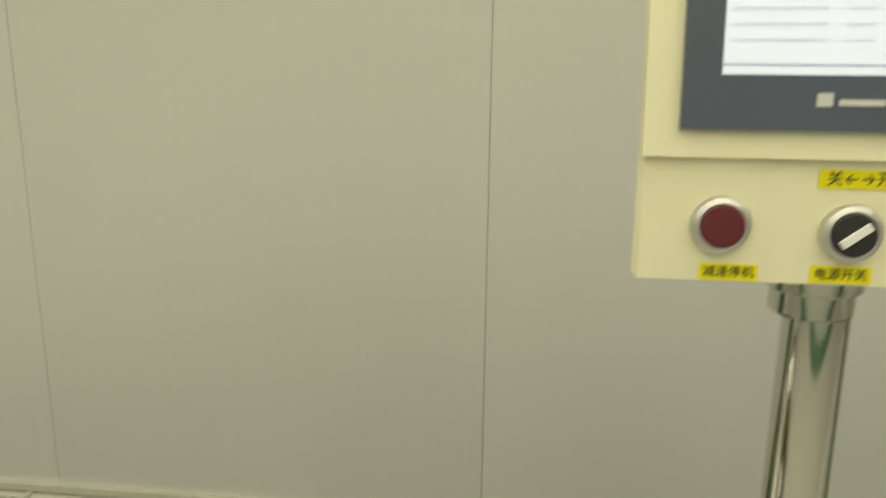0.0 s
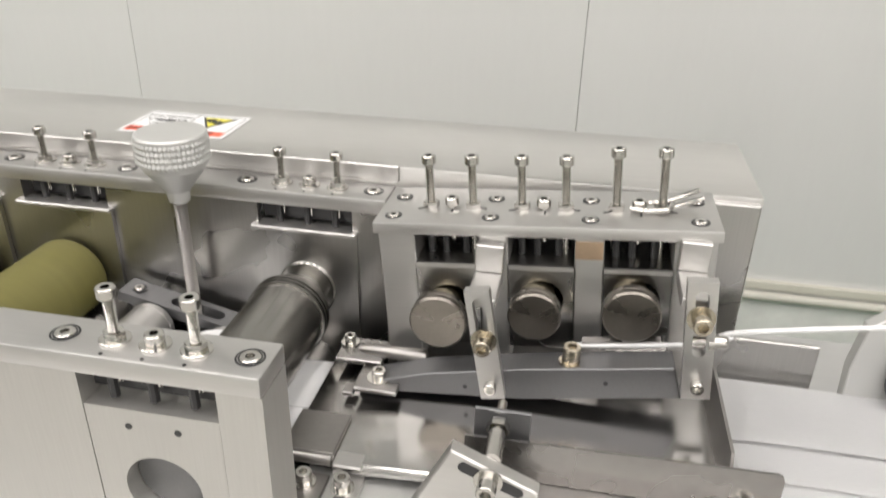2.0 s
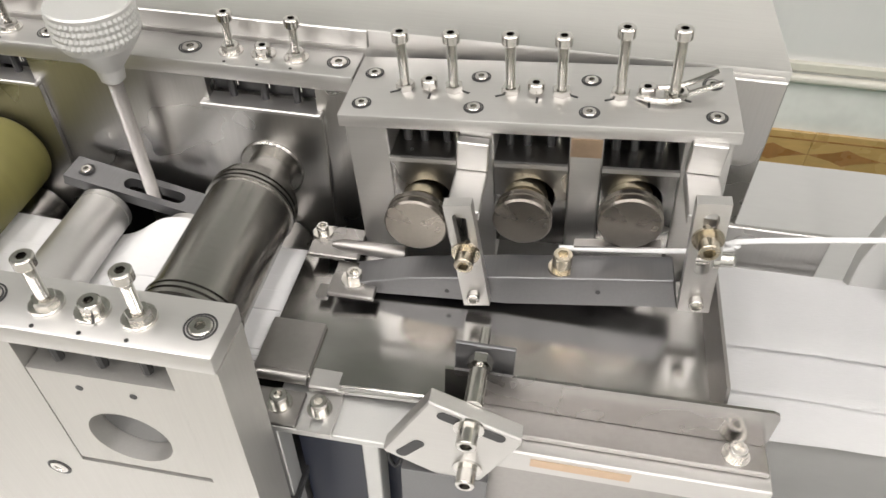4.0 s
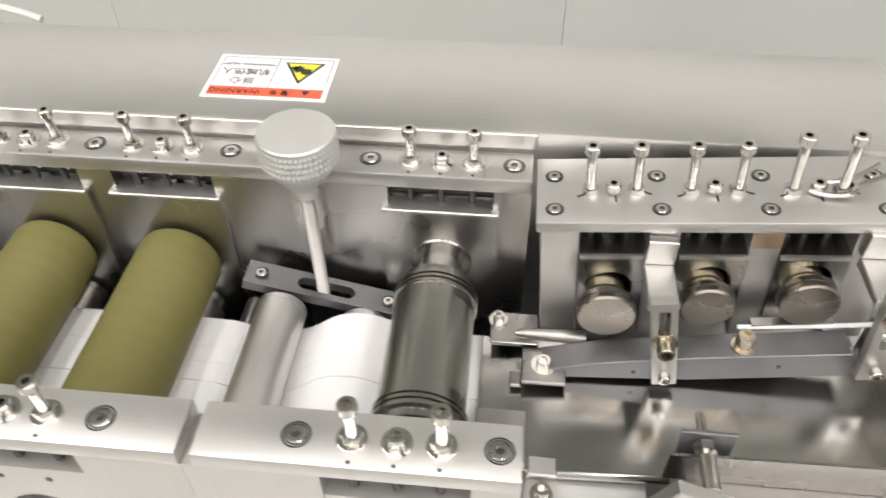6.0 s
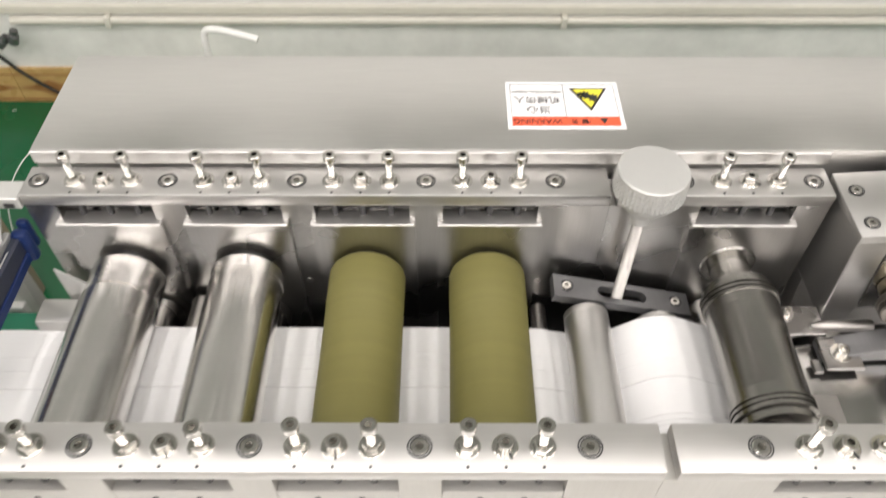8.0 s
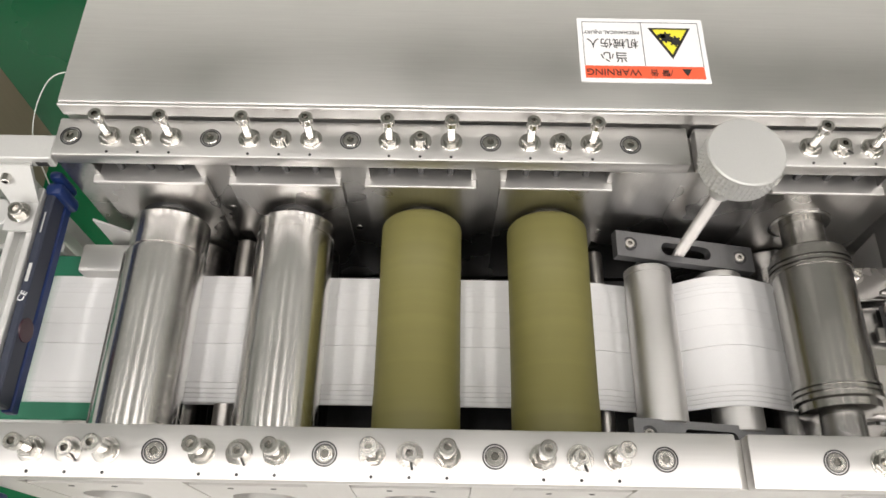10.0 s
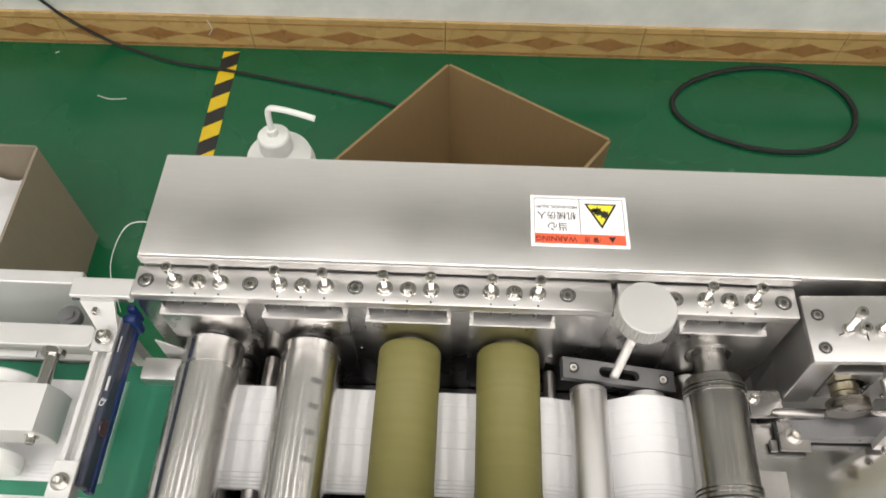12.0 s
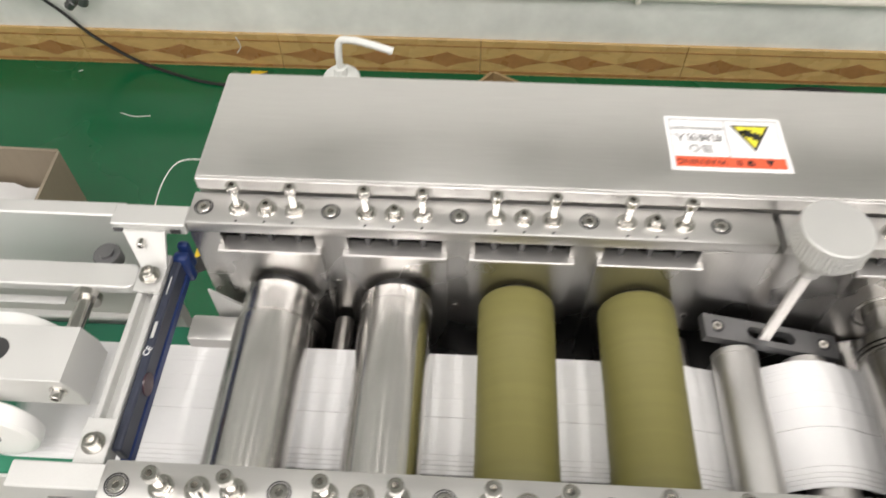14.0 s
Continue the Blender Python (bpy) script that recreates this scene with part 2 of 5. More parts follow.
def holed(bm, rect, hole, d0, d1, axis="y", n=32):
    """A rectangular plate with a rounded hole or slot. rect: u0, u1, v0, v1. hole: centre u, v, half length along v, radius (a stadium; negative half length lies along u)."""
    u0, u1, v0, v1 = rect
    cu, cv, half, r = hole
    def at(u, v, d):
        return {"y": (u, d, v), "z": (u, v, d), "x": (d, u, v)}[axis]
    outer, inner = [], []
    for i in range(n):
        a = 2 * math.pi * (i + 0.5) / n
        c, s = math.cos(a), math.sin(a)
        shift = abs(half)
        if half >= 0:
            inner.append((cu + r * c, cv + r * s + (shift if s > 0 else -shift)))
        else:
            inner.append((cu + r * c + (shift if c > 0 else -shift), cv + r * s))
        du, dv = inner[-1][0] - cu, inner[-1][1] - cv
        k = min(((u1 - cu) / du if du > 0 else (u0 - cu) / du) if abs(du) > 1e-9 else 1e9, ((v1 - cv) / dv if dv > 0 else (v0 - cv) / dv) if abs(dv) > 1e-9 else 1e9)
        outer.append([cu + k * du, cv + k * dv])
    for u, v in ((u0, v0), (u0, v1), (u1, v0), (u1, v1)):
        j = min(range(n), key=lambda i: (outer[i][0] - u) ** 2 + (outer[i][1] - v) ** 2)
        outer[j] = [u, v]
    rings = [[bm.verts.new(at(u, v, d)) for u, v in ring] for ring, d in ((inner, d0), (outer, d0), (outer, d1), (inner, d1))]
    fs = []
    for k in range(4):
        a, b = rings[k], rings[(k + 1) % 4]
        for i in range(n):
            j = (i + 1) % n
            fs.append(bm.faces.new((a[i], a[j], b[j], b[i])))
    bmesh.ops.recalc_face_normals(bm, faces=fs)
    return bm


def finish(bm, name, mat, origin=(0, 0, 0)):
    bmesh.ops.translate(bm, verts=bm.verts, vec=-Vector(origin))
    for f in bm.faces:
        f.smooth = True
    for e in bm.edges:
        if len(e.link_faces) == 2 and e.calc_face_angle(0) > 0.42:
            e.smooth = False
    me = bpy.data.meshes.new(name)
    bm.to_mesh(me)
    bm.free()
    me.materials.append(mat)
    return me


BASE = {}


def thing(name, origin, label, category, group="", kind="", tilt=0.0):
    """An empty at a thing's base that carries its parts."""
    ob = tagged(new(name), label, category, group, kind)
    ob.empty_display_size = 0.02
    ob.location = origin
    ob.rotation_euler[1] = radians(-tilt)
    BASE[ob.name] = Vector(origin)
    return ob


def part(name, bm, mat, parent, label=""):
    """Links a mesh, drawn in the place's coordinates, as one part of a thing or of a part."""
    origin = BASE[parent.name]
    ob = new(name, finish(bm, name, M[mat], origin))
    ob.parent = parent
    BASE[ob.name] = origin
    if label:
        tagged(ob, label)
    return ob


def whole(name, bm, mat, label, category, group="", kind="", origin=None):
    """A thing that is one mesh."""
    origin = origin or (0, 0, 0)
    ob = tagged(new(name, finish(bm, name, M[mat], origin)), label, category, group, kind)
    ob.location = origin
    BASE[ob.name] = Vector(origin)
    return ob


def placed(name, mesh, parent, place, label="", turn=0.0):
    """A part on shared mesh data, at a place given in the room."""
    ob = new(name, mesh)
    ob.parent = parent
    ob.location = Vector(place) - BASE[parent.name]
    ob.rotation_euler[2] = turn
    BASE[ob.name] = Vector(place)
    if label:
        tagged(ob, label)
    return ob


# ---- screws, shared by all frames ----
def screw_mesh(name, head_r, head_h, length, shank_r, down, depth=1.0):
    """Socket head screw: length of shank shown between seat and head; down: shank below the seat."""
    bm = bmesh.new()
    top = length + head_h
    rings = [(shank_r, -down), (shank_r, min(0.0, length - 0.002))]
    z = 0.0
    while z < length - 0.0012:
        rings += [(shank_r * 0.76, z + 0.0004), (shank_r, z + 0.0008)]
        z += 0.0008
    k = len(rings)
    rings += [(shank_r, max(length, 0.0) if length > 0 else length), (head_r * 0.93, length), (head_r, length + 0.0004), (head_r, top - 0.0006), (head_r * 0.88, top), (head_r * 0.43, top), (head_r * 0.42, top - min(head_h * 0.6, depth))]
    lathe(bm, rings, n=24, hexes=(k + 5, k + 6))
    bm.faces.ensure_lookup_table()
    # socket wall and floor get the painted shade
    for f in [bm.faces[-1]] + bm.faces[-26:-2]:
        f.material_index = 1
    me = finish(bm, name, M["screw"])
    me.materials.append(M["socket"])
    return me


def ring_mesh(name, r, h, hexagon, hole, mat="screw"):
    bm = bmesh.new()
    lathe(bm, [(hole, 0), (r, 0), (r, h * 0.8), (r * 0.94, h), (hole, h)], n=24, hexes=(1, 2, 3) if hexagon else (), caps=False)
    return finish(bm, name, M[mat])


LONG = screw_mesh("adjusting_screw", 0.0042, 0.0050, 0.0190, 0.0024, 0.022)
MIDDLE = screw_mesh("middle_adjusting_screw", 0.0042, 0.0050, 0.0168, 0.0024, 0.022)
LOW = screw_mesh("low_adjusting_screw", 0.0042, 0.0050, 0.0138, 0.0024, 0.022)
SHORT = screw_mesh("holding_screw", 0.0042, 0.0050, 0.0012, 0.0024, 0.020)
TALL = screw_mesh("tall_screw", 0.0042, 0.0052, 0.0245, 0.0026, 0.03)
TALLEST = screw_mesh("tallest_screw", 0.0042, 0.0052, 0.0295, 0.0026, 0.03)
SUNK = screw_mesh("sunk_screw", 0.0046, 0.0048, -0.0041, 0.0026, 0.02, 0.0009)
SUNK_SMALL = screw_mesh("small_sunk_screw", 0.0035, 0.0036, -0.0028, 0.002, 0.02, 0.0009)
NUT = ring_mesh("nut", 0.0042, 0.0034, True, 0.0022)
WASHER = ring_mesh("washer", 0.0068, 0.0012, False, 0.0023)


def bore_mesh(name, outer, inner):
    """Two fine dark rings: the rim of a counterbore and the gap round the screw head in it."""
    bm = bmesh.new()
    for a, b in ((outer - 0.0008, outer), (inner, inner + 0.0005)):
        lathe(bm, [(a, 0), (b, 0), (b, 0.0004), (a, 0.0004)], n=28, caps=False)
    return finish(bm, name, M["cavity"])


BORE = bore_mesh("counterbore", 0.0064, 0.0046)
BORE_SMALL = bore_mesh("small_counterbore", 0.0050, 0.0035)


def mark_mesh():
    bm = bmesh.new()
    box(bm, -0.0006, 0.0006, -0.0024, 0.0024, 0, 0.0004)
    return finish(bm, "paint_mark", M["ink"])


def dot_mesh():
    bm = bmesh.new()
    lathe(bm, [(0.0009, 0), (0.0009, 0.0004)], n=8)
    return finish(bm, "paint_dot", M["ink"])


MARK = mark_mesh()
DOT = dot_mesh()


def screw_set(frame_thing, x, y, z, front, screw):
    """Two long adjusting screws and a short one between, with nuts, washers and paint dots."""
    for dx in (-0.0187, 0.0187):
        s = placed("adjusting_screw", screw, frame_thing, (x + dx, y, z + 0.002), turn=random.uniform(0, 1))
        placed("washer", WASHER, s, (x + dx, y, z))
        placed("nut", NUT, s, (x + dx, y, z + 0.0012), turn=random.uniform(0, 1))
    s = placed("holding_screw", SHORT, frame_thing, (x, y, z), turn=random.uniform(0, 1))
    placed("washer", WASHER, s, (x, y, z))
    placed("paint_mark", MARK, s, (x, y - 0.0052, z + 0.0010), "black paint mark")
    for dx in (-0.0187, 0.0, 0.0187):
        placed("paint_dot", DOT, frame_thing, (x + dx, y + front, z - 0.0001), "black paint mark")


# ---- the room ----
WALL_Y = 1.354
floor = whole("floor", boxes((-5, 5, -4, WALL_Y + 0.2, -0.1, 0)), "floor", "glossy green epoxy workshop floor", "floor", kind="structure")
# added out of view: keeps the floor's green out of the metal's reflections
reflector = whole("floor_reflector", boxes((-5, 5, -3.4, -0.42, 0.0, 0.004)), "mat", "pale grey sheet added on the unseen floor for neutral reflections", "floor", kind="structure")
ceiling = whole("ceiling", boxes((-5, 5, -4, WALL_Y + 0.2, 2.9, 3.0)), "ceiling", "plain pale grey workshop ceiling", "ceiling", kind="structure")
wall_south = whole("wall_south", boxes((-5, 5, -4.1, -4, 0, 2.9)), "wall", "plain white panel wall", "wall", kind="structure")
wall_west = whole("wall_west", boxes((-5.1, -5, -4, WALL_Y, 0, 2.9)), "wall", "plain white panel wall", "wall", kind="structure")
wall_east = whole("wall_east", boxes((5, 5.1, -4, WALL_Y, 0, 2.9)), "wall", "plain white panel wall", "wall", kind="structure")

wall_north = thing("wall_north", (0, WALL_Y, 0), "white panel wall over a low plastered plinth", "wall", kind="structure")
part("plinth", boxes((-5, 5, WALL_Y - 0.004, WALL_Y + 0.12, 0.0, 0.284)), "plaster", wall_north, "scuffed grey plaster plinth")
part("backing", boxes((-5, 5, WALL_Y + 0.03, WALL_Y + 0.12, 0.284, 2.9)), "wall", wall_north)
PANEL = 1.138
for k in range(-4, 5):
    x0 = -0.77 + PANEL * k
    part("panel", boxes((max(x0 + 0.0006, -5), min(x0 + PANEL - 0.0006, 5), WALL_Y, WALL_Y + 0.03, 0.304, 2.9), bevel=0.0008), "wall", wall_north)
part("base_profile", boxes((-5, 5, WALL_Y - 0.014, WALL_Y + 0.001, 0.284, 0.306), bevel=0.002), "cream", wall_north, "cream base profile")
TILE = 0.552
for k in range(-9, 9):
    x0 = -0.07 + TILE * k
    t = part("tile", boxes((x0 + 0.0005, x0 + TILE - 0.0005, WALL_Y - 0.013, WALL_Y - 0.004, 0.0, 0.115), bevel=0.0012), "tile", wall_north)
    bm = bmesh.new()
    for c in (1 / 6, 0.5, 5 / 6):
        cx = x0 + TILE * c
        w, hgt = 0.072, 0.026
        prism(bm, [(cx - w - 0.02, 0.05), (cx - w * 0.45, 0.05 + hgt * 0.5), (cx, 0.05 + hgt), (cx + w * 0.45, 0.05 + hgt * 0.5), (cx + w + 0.02, 0.05), (cx + w * 0.45, 0.05 - hgt * 0.5), (cx, 0.05 - hgt), (cx - w * 0.45, 0.05 - hgt * 0.5)], WALL_Y - 0.0136, WALL_Y - 0.012)
    part("lozenge", bm, "tile_dark", t, "brown lozenge glaze")
    part("border", boxes((x0 + 0.001, x0 + TILE - 0.001, WALL_Y - 0.0140, WALL_Y - 0.0125, 0.092, 0.096), (x0 + 0.001, x0 + TILE - 0.001, WALL_Y - 0.0140, WALL_Y - 0.0125, 0.006, 0.014)), "tile_dark", t, "brown border lines")

pipe = thing("conduit_pipe", (0, WALL_Y - 0.02, 0.265), "white plastic conduit pipe clipped along the wall", "pipe")
bm = bmesh.new()
lathe(bm, [(0.011, -1.1), (0.011, 4.8)], (0, WALL_Y - 0.017, 0.268), "x", 12)
part("tube", bm, "conduit", pipe)
for x in (-0.85, 0.318, 1.4):
    part("clip", boxes((x - 0.008, x + 0.008, WALL_Y - 0.031, WALL_Y - 0.004, 0.252, 0.284), bevel=0.003), "conduit", pipe)

# ceiling lamps: slim panels in rows
for lx in [-2.6 + 0.775 * k for k in range(8)]:
    for ly in (-2.55, -0.75):
        lamp = thing("ceiling_lamp", (lx, ly, 2.9), "long white ceiling lamp panel, lit", "lamp", "ceiling lamps")
        part("housing", boxes((lx - 0.10, lx + 0.10, ly - 0.84, ly + 0.84, 2.86, 2.9), bevel=0.004), "white_plastic", lamp)
        part("diffuser", boxes((lx - 0.075, lx + 0.075, ly - 0.81, ly + 0.81, 2.852, 2.86)), "lamp", lamp)
        d = bpy.data.lights.new("lamp_light", "AREA")
        d.shape, d.size, d.size_y, d.energy, d.color = "RECTANGLE", 0.15, 1.62, LAMP_POWER, (1.0, 0.93, 0.905)
        o = new("lamp_light", d)
        o.location = (lx, ly, 2.845)

# ---- the machine: table and frames ----
P, H = 0.085, 1.02
ROW = [P * (i - 3) for i in range(7)]
STATION = [P * (i - 2.5) for i in (0, 1, 2, 3, 5)]
AXLE_Z = 0.946
FRONT_Y = -0.187

base = thing("machine_base", (0, 0, 0), "grey machine table on a sheet metal cabinet", "machine")
part("cabinet", boxes((-0.30, 2.2, -0.30, 0.24, 0.08, 0.76), bevel=0.004), "table", base)
part("table_top", boxes((-0.31, 0.86, -0.33, 0.28, 0.76, 0.785), (0.862, 2.25, -0.33, 0.28, 0.76, 0.785), bevel=0.002), "table", base)
part("plinth", boxes((-0.28, 2.18, -0.27, 0.21, 0.0, 0.08)), "anod", base)

cover = thing("drive_cover", (0, 0.066, 0.785), "brushed stainless sheet metal cover box behind the rollers", "machine cover")
bm = bmesh.new()
box(bm, -0.263, 0.491, 0.0165, 0.121, 0.785, 1.032, bevel=0.0022, segments=2)
part("box", bm, "cover", cover)
part("front_lip", boxes((-0.262, 0.268, 0.0140, 0.0163, 1.0220, 1.0325), bevel=0.0006), "alu", cover)
part("end_plate", boxes((0.459, 0.4885, 0.0095, 0.0162, 0.80, 1.029), bevel=0.0008), "plate", cover)


def bearing_block(frame_thing, x, yc, inner):
    """A sliding block with a bore for the axle, flush outside and with a flange and ledge on the rollers' side."""
    hole = (x, AXLE_Z + 0.004, 0.0, 0.0185)
    lo, hi = yc - 0.0122, yc + 0.0122
    bm = bmesh.new()
    holed(bm, (x - 0.0313, x + 0.0313, 0.9255, 0.9935), hole, lo, hi)
    b = part("bearing_block", bm, "front_plate" if inner > 0 else "plate", frame_thing)
    face = yc + 0.0125 * inner
    bm = bmesh.new()
    holed(bm, (x - 0.0352, x + 0.0352, 0.872, 0.9935), hole, min(face + 0.0003 * inner, face + 0.0036 * inner), max(face + 0.0003 * inner, face + 0.0036 * inner))
    part("flange", bm, "plate", b)
    part("ledge", boxes((x - 0.0352, x + 0.0352, min(face - 0.008 * inner, face + 0.0055 * inner), max(face - 0.008 * inner, face + 0.0055 * inner), 0.9937, 0.9965), bevel=0.0006), "alu", b)
    bm = bmesh.new()
    ends = sorted((yc - 0.003 * inner, face + 0.0022 * inner))
    lathe(bm, [(0.0178, ends[0]), (0.0184, ends[0] + 0.0006), (0.0184, ends[1] - 0.0006), (0.0178, ends[1])], (x, 0, AXLE_Z + 0.004), "y", 32)
    part("bearing", bm, "anod", b, "worn grey bearing in the bore")
    for dx in (-0.0115, 0.0115):
        bm = bmesh.new()
        out = yc - 0.0122 * inner
        lathe(bm, [(0.0016, out - 0.0003), (0.0016, out + 0.0003)], (x + dx, 0, 0.9845), "y", 12)
        part("screw_hole", bm, "cavity", b, "small dark hole")
    return b


def side_frame(label, x0, x1, stations, bolts, yc, inner, group, foot_x0=None):
    """Side plate with columns, cap bar and sliding blocks. inner: +1 where the rollers lie on the +y side of it."""
    f = thing("bearing_frame", ((x0 + x1) / 2, yc, 0.785), label, "machine frame", group)
    ya, yb = yc - 0.0125, yc + 0.0125
    back = (ya, ya + 0.006) if inner > 0 else (yb - 0.006, yb)
    metal = "front_plate" if inner > 0 else "plate"
    px0 = foot_x0 or x0
    comb = [(px0, 0.786), (x1, 0.786), (x1, 1.0098)]
    for s in reversed(stations):
        comb += [(s + 0.0316, 1.0098), (s + 0.0316, 0.9226), (s - 0.0316, 0.9226), (s - 0.0316, 1.0098)]
    part("side_plate", prism(bmesh.new(), comb + [(px0, 1.0098)], ya, yb), metal, f)
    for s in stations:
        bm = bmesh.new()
        # dark sheet paints the shade inside the slot; the rods are screw ends
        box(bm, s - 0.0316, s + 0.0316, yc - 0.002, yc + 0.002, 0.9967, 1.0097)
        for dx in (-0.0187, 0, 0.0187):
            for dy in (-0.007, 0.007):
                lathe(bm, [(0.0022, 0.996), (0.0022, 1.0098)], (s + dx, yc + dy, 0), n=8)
        part("slot_shade", bm, "cavity", f, "slot shade put into the colour, with screw ends")
    part("cap_bar", boxes((x0, x1, ya - 0.001, yb + 0.001, 1.01, H), bevel=0.0013, segments=2), "alu", f)
    for s in stations:
        bearing_block(f, s, yc, inner)
        screw_set(f, s, yc, H, -0.0108, MIDDLE if inner < 0 else LONG if s > 0.1 else LOW if s < -0.1 else MIDDLE)
    for x in bolts:
        b = placed("cap_screw", SUNK, f, (x, yc, H + 0.0004), turn=random.uniform(0, 1))
        placed("counterbore", BORE, b, (x, yc, H - 0.0001))
    return f


rear_frame = side_frame("stainless rear bearing frame with screwed aluminium cap bar", -0.2645, 0.1205, STATION[:4], ROW[:5], 0.0, -1, "bearing frames")
rear_frame_short = side_frame("short stainless rear bearing frame with one bearing slot", 0.1250, 0.2662, STATION[4:], ROW[5:], 0.0, -1, "bearing frames", 0.1207)
front_frame = side_frame("stainless front bearing frame with screwed aluminium cap bar", -0.2645, 0.1215, STATION[:4], ROW[:5], FRONT_Y, 1, "bearing frames")
front_frame_short = side_frame("short stainless front bearing frame with one bearing slot", 0.1275, 0.2645, STATION[4:], ROW[5:], FRONT_Y, 1, "bearing frames", 0.1217)
for x, z in ((-0.170, 0.956), (-0.087, 0.930), (0.081, 0.930)):
    bm = bmesh.new()
    lathe(bm, [(0.0016, -0.0129), (0.0026, -0.0129), (0.0026, -0.0122), (0.0016, -0.0122)], (x, 0, z), "y", 16)
    part("plug_screw", bm, "screw", rear_frame)
bm = bmesh.new()
lathe(bm, [(0.0058, FRONT_Y - 0.0122), (0.0058, FRONT_Y - 0.0128), (0.0050, FRONT_Y - 0.0128), (0.0050, FRONT_Y - 0.0126)], (0.165, 0, 0.911), "y", 28)
bore = part("counterbore", bm, "cavity", front_frame_short, "dark screw recess")
bm = bmesh.new()
lathe(bm, [(0.0043, FRONT_Y - 0.0124), (0.0043, FRONT_Y - 0.0130), (0.0040, FRONT_Y - 0.0132), (0.0021, FRONT_Y - 0.0132), (0.0020, FRONT_Y - 0.0128)], (0.165, 0, 0.911), "y", 28, hexes=(3, 4))
part("face_screw", bm, "screw", bore)
# dark sheet that paints the shade below the rollers
pan = whole("drip_pan", boxes((-0.26, 0.262, FRONT_Y + 0.014, -0.014, 0.84, 0.846)), "cavity", "dark pan under the rollers, shade put into its colour", "machine pan")

# warning label
label = thing("warning_label", (0.0955, 0.063, 1.033), "white mechanical injury warning label with red band", "label")
LX0, LX1, LY0, LY1, LZ = 0.0555, 0.1355, 0.0375, 0.0885, 1.0323
part("sheet", boxes((LX0, LX1, LY0, LY1, LZ, LZ + 0.0003)), "label", label)
part("red_band", boxes((LX0 + 0.003, LX1 - 0.003, LY0 + 0.003, LY0 + 0.0125, LZ + 0.0003, LZ + 0.0005)), "orange", label, "orange red warning band")
bm = boxes((LX0 + 0.003, LX1 - 0.003, LY1 - 0.0033, LY1 - 0.003, LZ + 0.0003, LZ + 0.0005), (LX0 + 0.003, LX0 + 0.0033, LY0 + 0.0125, LY1 - 0.003, LZ + 0.0003, LZ + 0.0005), (LX1 - 0.0033, LX1 - 0.003, LY0 + 0.0125, LY1 - 0.003, LZ + 0.0003, LZ + 0.0005), (LX0 + 0.0405, LX0 + 0.0409, LY0 + 0.0125, LY1 - 0.003, LZ + 0.0003, LZ + 0.0005))
part("rule", bm, "ink", label, "thin black rules")
bm = bmesh.new()
cx, cy = LX0 + 0.0585, LY0 + 0.031
prism(bm, [(cx - 0.0135, cy + 0.0125), (cx + 0.0135, cy + 0.0125), (cx, cy - 0.0125)], LZ + 0.0003, LZ + 0.0005, "z")
tri = part("triangle", bm, "ink", label, "black warning triangle")
bm = bmesh.new()
prism(bm, [(cx - 0.0108, cy + 0.011), (cx + 0.0108, cy + 0.011), (cx, cy - 0.009)], LZ + 0.0005, LZ + 0.0007, "z")
part("triangle_fill", bm, "warn", tri, "yellow fill")
bm = bmesh.new()
for gx, gy, gr in ((-0.003, 0.0045, 0.0034), (0.0028, 0.0015, 0.0032)):
    lathe(bm, [(gr, LZ + 0.0007), (gr, LZ + 0.00085)], (cx + gx, cy + gy, 0), n=12)
    for k in range(8):
        a = k * math.pi / 4
        x, y = cx + gx + gr * 1.15 * math.cos(a), cy + gy + gr * 1.15 * math.sin(a)
        box(bm, x - 0.0006, x + 0.0006, y - 0.0006, y + 0.0006, LZ + 0.0007, LZ + 0.00085)
box(bm, cx - 0.008, cx - 0.003, cy + 0.004, cy + 0.007, LZ + 0.0007, LZ + 0.00085)
part("gear_sign", bm, "ink", tri, "gear and hand pictogram")


def lettering(text, size, place, turn, parent, mat, name="lettering", lift=0.00015, upright=False):
    """Flat letters of the built-in font; turn in degrees round z, upright: standing on a wall facing -y."""
    c = bpy.data.curves.new(name, "FONT")
    c.body, c.size, c.align_x, c.align_y, c.extrude = text, size, "CENTER", "CENTER", lift
    o = bpy.data.objects.new(name, c)
    scene.collection.objects.link(o)
    bpy.context.view_layer.update()
    me = bpy.data.meshes.new_from_object(o.evaluated_get(bpy.context.evaluated_depsgraph_get()))
    bpy.data.objects.remove(o)
    me.materials.clear()
    me.materials.append(M[mat])
    r = Matrix.Rotation(radians(turn), 4, "Z")
    if upright:
        r = Matrix.Rotation(radians(90), 4, "X")
    me.transform(r)
    return placed(name, me, parent, place)


lettering("WARNING", 0.0070, (LX0 + 0.0205, LY0 + 0.0077, LZ + 0.0006), 180, label, "ink")
lettering("/警 告", 0.0056, (LX0 + 0.0500, LY0 + 0.0077, LZ + 0.0006), 180, label, "ink")
bm = bmesh.new()
prism(bm, [(LX0 + 0.063, LY0 + 0.0105), (LX0 + 0.069, LY0 + 0.0105), (LX0 + 0.066, LY0 + 0.005)], LZ + 0.0005, LZ + 0.0007, "z")
part("small_triangle", bm, "ink", label)
lettering("当心", 0.0088, (LX0 + 0.022, LY0 + 0.020, LZ + 0.0004), 180, label, "ink")
lettering("机械伤人", 0.0082, (LX0 + 0.0215, LY0 + 0.031, LZ + 0.0004), 180, label, "ink")
lettering("MECHANICAL INJURY", 0.0036, (LX0 + 0.0215, LY0 + 0.0395, LZ + 0.0004), 180, label, "ink")

